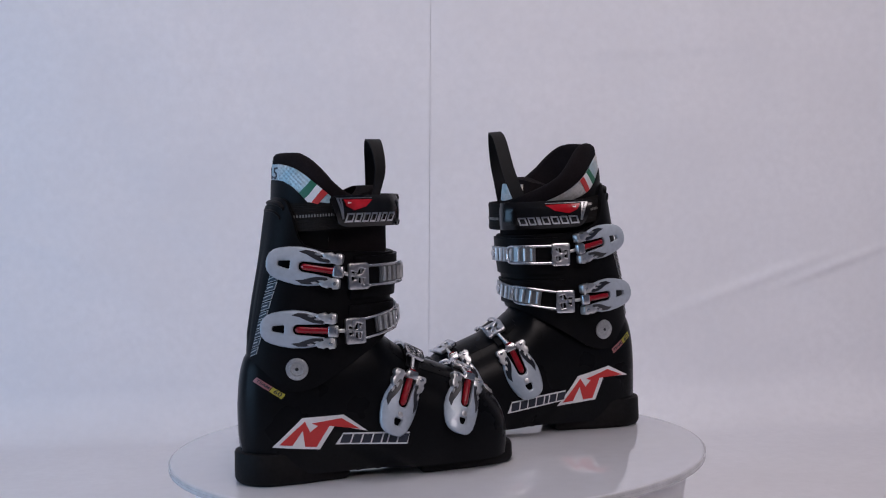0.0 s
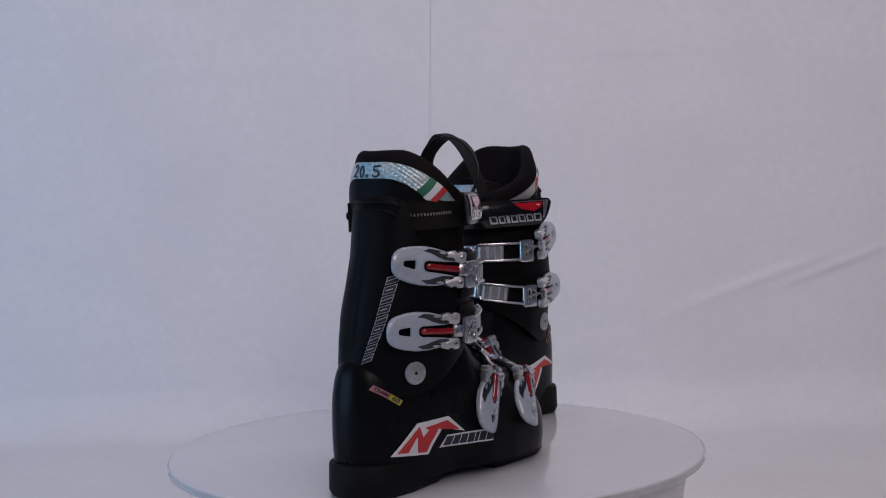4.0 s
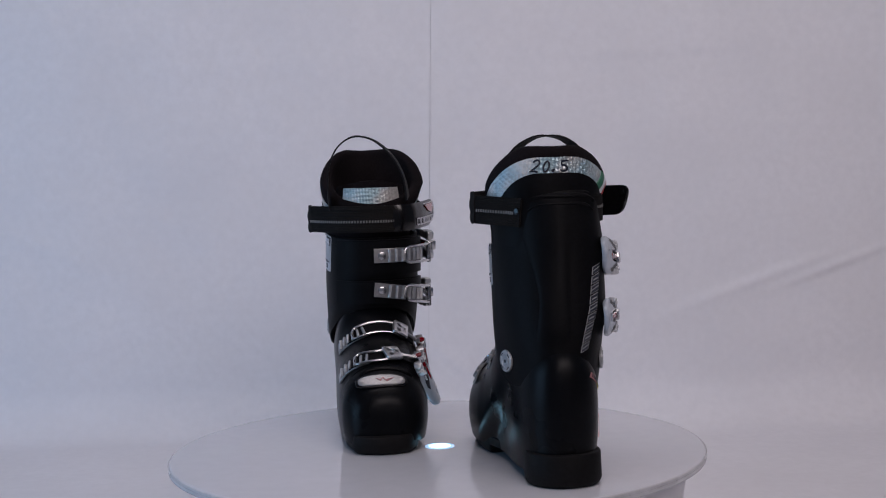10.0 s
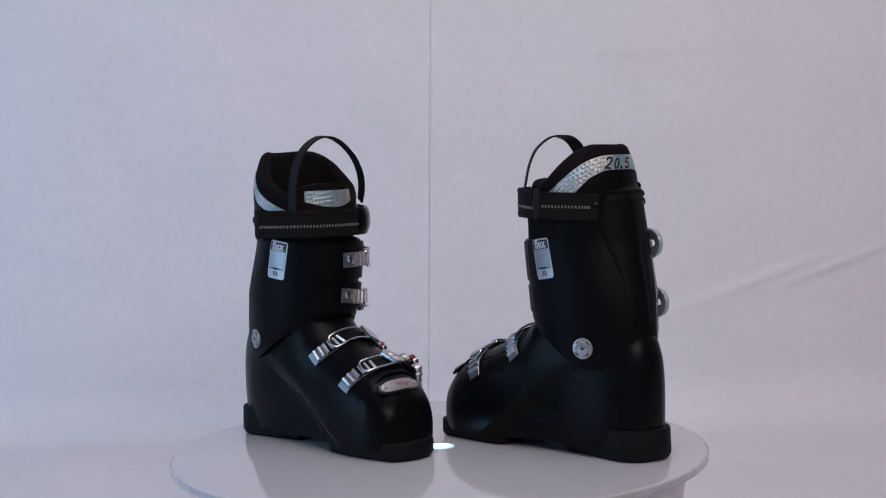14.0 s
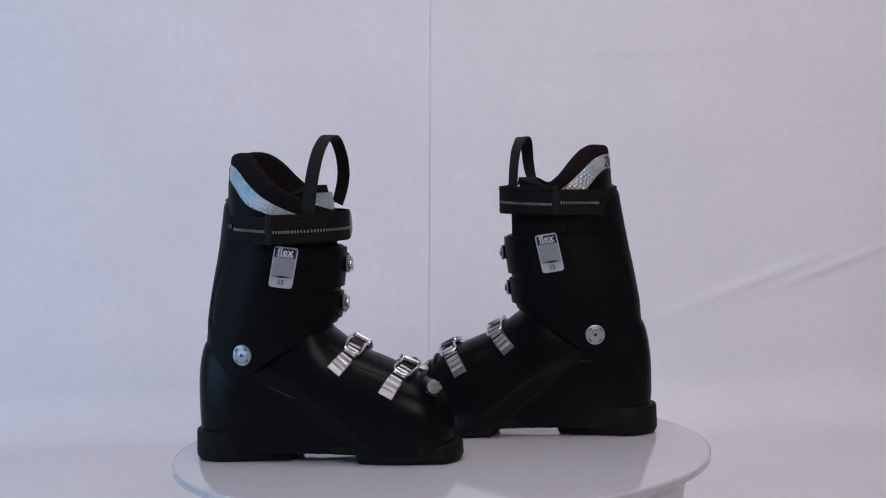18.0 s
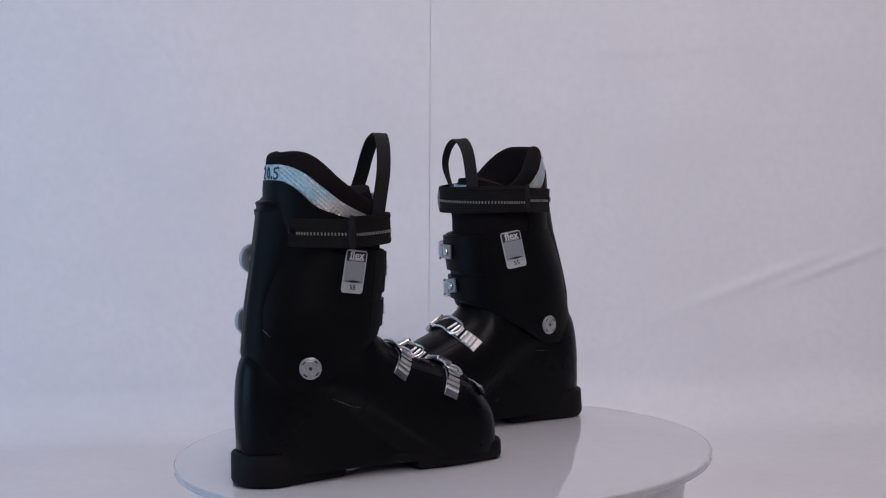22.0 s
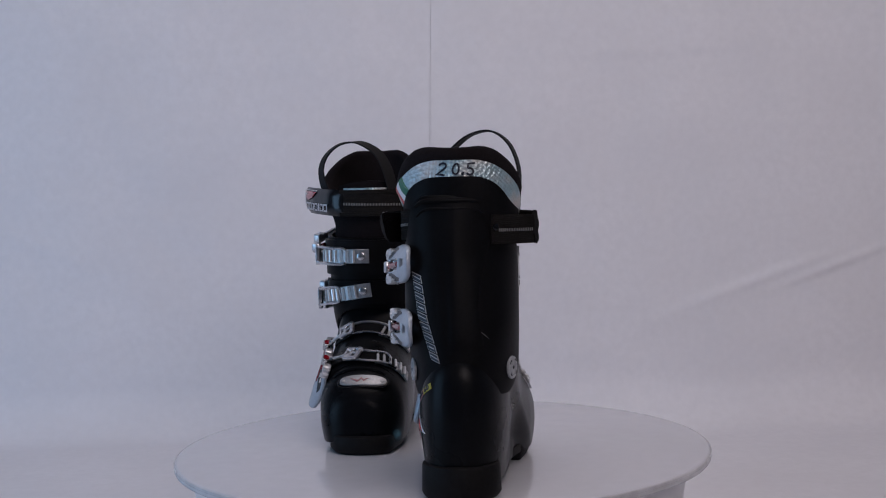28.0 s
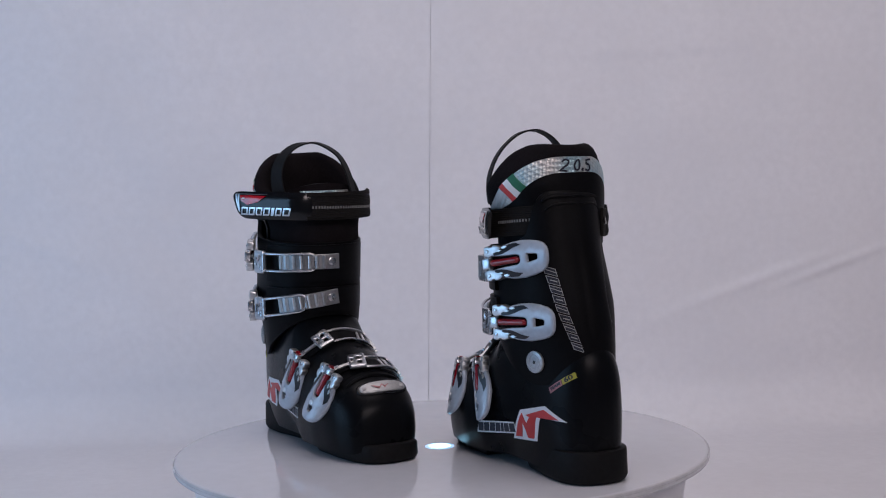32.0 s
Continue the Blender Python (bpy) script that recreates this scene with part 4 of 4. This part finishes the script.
        return Vector((x, cuff_y(x, z, 1, 2.2) + l, z))
    part("label_plate", decal([rounded(22, 38, 3)], medial, 4, 0.6), LABELP, cuff, "silver-white flex label")
    part("label_field", decal([[(-9.8, -10), (9.8, -10), (9.8, 9), (-9.8, 9)]], medial, 4, 1.0), LABELG, cuff)
    part("label_head", decal([[(-9.8, 9), (9.8, 9), (9.8, 17.5), (-9.8, 17.5)]], medial, 4, 1.05), INK, cuff)
    part("label_lettering", lettering("flex", 10, lambda u, v, l: medial(u, v + 14.2, l), 0, 1.5, 0.15), WHITE, cuff)
    part("label_bar", decal([[(-7.5, 9.6), (7.5, 9.6), (7.5, 11.3), (-7.5, 11.3)]], medial, 4, 1.5), GREYP, cuff)
    part("label_line", decal([[(-9, -8.6), (0, -7.6), (9, -8.6), (0, -9.8)]], medial, 4, 1.5), INK, cuff)
    part("label_number", lettering("55", 6.5, lambda u, v, l: medial(u, v - 14, l), 0, 1.2), INK, cuff)
    # scuffs on the inner side of the shell; below one pivot, a painted edge highlight
    for x0, z0, x1, z1 in ((45.2, 65.4, 51, 63.4), (24, 74.4, 47, 63.6)) if left else ((4, 76.4, 21, 77.2), (60, 30, 66, 28)):
        line = [Vector((x, shell_y(x, z, 1) + 0.2, z)) for x, z in [(x0 + (x1 - x0) * k, z0 + (z1 - z0) * k) for k in steps(0, 1, 6)]]
        part("scuff_glint", sweep(line, [(0, 1, 0.2)] * 7, lambda k: 0.2 + 0.45 * math.sin(math.pi * k), 0.3), SCUFF_GLINT, shell, "pale scuff and painted glint mark")
    if left:  # a scratch on the inner side of the cuff
        line = [Vector((x, cuff_y(x, z, 1, 2.2) + 0.3, z)) for x, z in [(-34 + 7 * k, 141.5 - 9.8 * k) for k in steps(0, 1, 6)]]
        part("scuff_glint", sweep(line, [(-0.5, 1, 0)] * 7, lambda k: 0.25 + 0.7 * math.sin(math.pi * k), 0.3), SCUFF_GLINT, cuff, "pale scuff and painted glint mark")
    FLIP[0] = False
    return root


# ---------------------------------------------------------------- backdrop and table
# creases of the hung cloth: middle x, z, slope, height, half width, half length
CREASES = ((0.46, 0.098, 0.34, 0.0032, 0.007, 0.10), (0.575, 0.118, 0.36, 0.0034, 0.006, 0.08), (0.40, 0.07, 0.33, 0.0012, 0.012, 0.2),
           (0.022, -0.007, -0.73, 0.0022, 0.008, 0.035), (0.475, 0.314, 0.02, 0.001, 0.006, 0.07), (0.534, 0.31, 0.7, 0.001, 0.007, 0.035),
           (-0.535, 0.163, -0.39, 0.0016, 0.012, 0.08), (-0.466, 0.038, 0.25, 0.0016, 0.016, 0.14), (-0.4, 0.2, -0.25, 0.0012, 0.02, 0.2),
           (0.09, 0.325, 0.4, 0.0006, 0.010, 0.2), (0.3, 0.42, 0.02, 0.0008, 0.008, 0.2), (-0.3, 0.41, 0.05, 0.0008, 0.010, 0.2),
           (0.05, 0.24, -0.2, 0.0008, 0.006, 0.03), (0.2, 0.0, -0.2, 0.0012, 0.02, 0.2), (-0.5, -0.02, 0.1, 0.0014, 0.02, 0.2))


def build_place():
    seam = lambda z: -0.0125 + (z + 0.015) * 0.0332
    back, low, rad = 0.62, -0.105, 0.07

    def sheet(name, x_of, label):
        bm = bmesh.new()
        prof = [(-1.0, low)] + [(-1.0 + (back - rad + 1.0) * k / 24, low) for k in range(1, 25)]
        prof += [(back - rad + rad * math.sin(radians(a)), low + rad - rad * math.cos(radians(a))) for a in range(9, 91, 9)]
        prof += [(back, low + rad + (0.60 - rad) * k / 110) for k in range(1, 111)]
        prof += [(back, low + 0.60 + 0.75 * k / 12) for k in range(1, 13)]
        cols = 150
        grid = []
        for y, z in prof:
            row = []
            for c in range(cols + 1):
                x = x_of(c / cols, z)
                k = min(max((z - low) / 0.08, 0), 1)
                w = 0.0
                # long diagonal creases and soft billows of the hung cloth
                for x0, z0, sl, amp, wid, long in CREASES:
                    d = (z - z0) - sl * (x - x0)
                    w += amp * math.exp(-(d / wid) ** 2) * math.exp(-((x - x0) / long) ** 2)
                w += 0.007 * noise.noise(Vector((x * 2.3, z * 2.1, y)))
                w += 0.0026 * noise.noise(Vector((x * 8, z * 9, 3 + y))) + 0.0009 * noise.noise(Vector((x * 24, z * 17, 7 + y)))
                row.append(bm.verts.new((x, y - w * k, z + w * 0.5 * (1 - k))))
            grid.append(row)
        for a, b in zip(grid, grid[1:]):
            for i in range(cols):
                bm.faces.new((a[i], a[i + 1], b[i + 1], b[i]))
        for v in bm.verts:
            v.co /= MM
        bmesh.ops.recalc_face_normals(bm, faces=bm.faces)
        ob = part(name, bm, CLOTH, None, flip=False)
        s = ob.modifiers.new("thickness", "SOLIDIFY")
        s.thickness, s.offset = 0.0015, 0
        return tagged(ob, label, "backdrop", "", "structure")

    sheet("backdrop", lambda u, z: seam(z) - 0.00022 - 1.5 * (0.62 * (1 - u) + 0.38 * (1 - u) ** 6), "white hanging backdrop cloth draped over the table")
    sheet("backdrop", lambda u, z: seam(z) + 0.00022 + 1.5 * (0.62 * u + 0.38 * u ** 6), "white hanging backdrop cloth draped over the table")

    def block(name, lo, hi, mat, label, category):
        bm = bmesh.new()
        bmesh.ops.create_cube(bm, size=1)
        for v in bm.verts:
            v.co = Vector([(lo[i] + hi[i]) / 2 + v.co[i] * (hi[i] - lo[i]) for i in range(3)]) / MM
        bmesh.ops.bevel(bm, geom=bm.edges[:], offset=2, segments=1, affect="EDGES")
        return tagged(part(name, bm, mat, None, flip=False), label, category, "", "structure")

    block("wall_back", (-2.6, 0.642, -0.85), (2.6, 0.76, 1.9), SLIT, "pale plain wall behind the cloth", "wall")
    # unseen enclosure; its walls and ceiling are blue to cool the bounced light
    block("wall_west", (-2.7, -3.6, -0.85), (-2.6, 0.76, 1.9), WALLP, "plain unseen wall tinted blue for bounced light", "wall")
    block("wall_east", (2.6, -3.6, -0.85), (2.7, 0.76, 1.9), WALLP, "plain unseen wall tinted blue for bounced light", "wall")
    block("wall_front", (-2.7, -3.7, -0.85), (2.7, -3.6, 1.9), WALLP, "plain unseen wall tinted blue for bounced light", "wall")
    block("ceiling", (-2.7, -3.7, 1.9), (2.7, 0.76, 2.0), WALLP, "plain unseen ceiling tinted blue for bounced light", "ceiling")
    block("floor", (-2.7, -3.7, -0.95), (2.7, 0.76, -0.85), FLOORM, "plain grey floor", "floor")
    table = new("table")
    tagged(table, "plain work table under the white cloth", "table")
    bm = bmesh.new()
    bmesh.ops.create_cube(bm, size=1)
    for v in bm.verts:
        v.co = Vector((v.co.x * 2400, v.co.y * 1550 - 190, v.co.z * 30 - 127))
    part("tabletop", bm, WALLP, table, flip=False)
    for sx in (-1, 1):
        for y in (-0.9, 0.5):
            bm = bmesh.new()
            bmesh.ops.create_cube(bm, size=1)
            for v in bm.verts:
                v.co = Vector((sx * 1120 + v.co.x * 50, y * 1000 + v.co.y * 50, -496 + v.co.z * 708))
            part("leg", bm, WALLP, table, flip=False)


def lathe(profile, n=128):
    bm = bmesh.new()
    skin(bm, [[(r * math.cos(math.tau * k / n), r * math.sin(math.tau * k / n), z) for k in range(n)] for r, z in profile])
    return bm


def build_turntable():
    base = new("round_pedestal")
    tagged(base, "white round pedestal under the glass turntable plate", "pedestal")
    part("drum", lathe([(225, -105), (228, -103), (235, -40), (240, -14), (240, -9.5)]), BASEM, base, flip=False)
    top = new("turntable")
    tagged(top, "glossy white round glass turntable plate", "turntable")
    ex, ey, R = 3.2 * math.cos(radians(143)), 3.2 * math.sin(radians(143)), 258.8
    def off(bm):
        for v in bm.verts:
            v.co.x += ex
            v.co.y += ey
        return bm
    part("plate", off(lathe([(R - 1.5, -7.0), (R - 1.2, -1.2), (R - 2.2, -0.2), (R - 3.2, 0.0)])), GLASS, top, "glossy white-backed glass", flip=False)
    part("rim", off(lathe([(R - 1.6, -7.6), (R - 0.4, -7.4), (R, -6.8), (R, -5.2), (R - 0.3, -4.7), (R - 0.3, -3.9), (R, -3.5), (R, -1.3), (R - 0.5, -0.7), (R - 1.1, -1.2), (R - 1.1, -7)])), RIM, top, "grey polished glass edge", flip=False)
    lens = part("light_lens", lathe([(14.5, -1), (14.5, 0.1), (13.8, 0.3)], 48), HALO, top, "small glowing blue-white lens", flip=False)
    part("lens_core", lathe([(10.5, -0.5), (10.5, 0.5), (9.5, 0.7)], 48), LENS, lens, "bright core of the lens", flip=False)
    return top


build_place()
turntable = build_turntable()
right_boot = build_boot("ski_boot", False, "black plastic ski boot with pearl buckles, strap buckled high, slumped loop")
left_boot = build_boot("ski_boot", True, "black plastic ski boot with pearl buckles, strap buckled low, upright loop")

# the plate's turn in degrees at every second
TURN = [0.0, 8.26, 16.31, 24.01, 32.05, 40.4, 48.46, 56.88, 65.7, 74.5, 83.33, 92.19, 101.07, 110.04, 119.27, 128.38, 137.24, 146.38, 155.7, 164.85, 173.82,
        182.75, 191.74, 200.89, 210.15, 219.36, 228.3, 237.06, 245.92, 254.8, 263.58, 272.32, 280.91]


def motions():
    for thing, x, y, heading in ((turntable, 0, 0, 0), (right_boot, -0.1277, -0.1177, 16.0), (left_boot, 0.1533, 0.0918, -164.65)):
        walk(thing, [(t, pose(0, 0, 0, 0, 0, a) @ pose(x, y, 0.0005, 0, 0, heading)) for t, a in enumerate(TURN)])


motions()
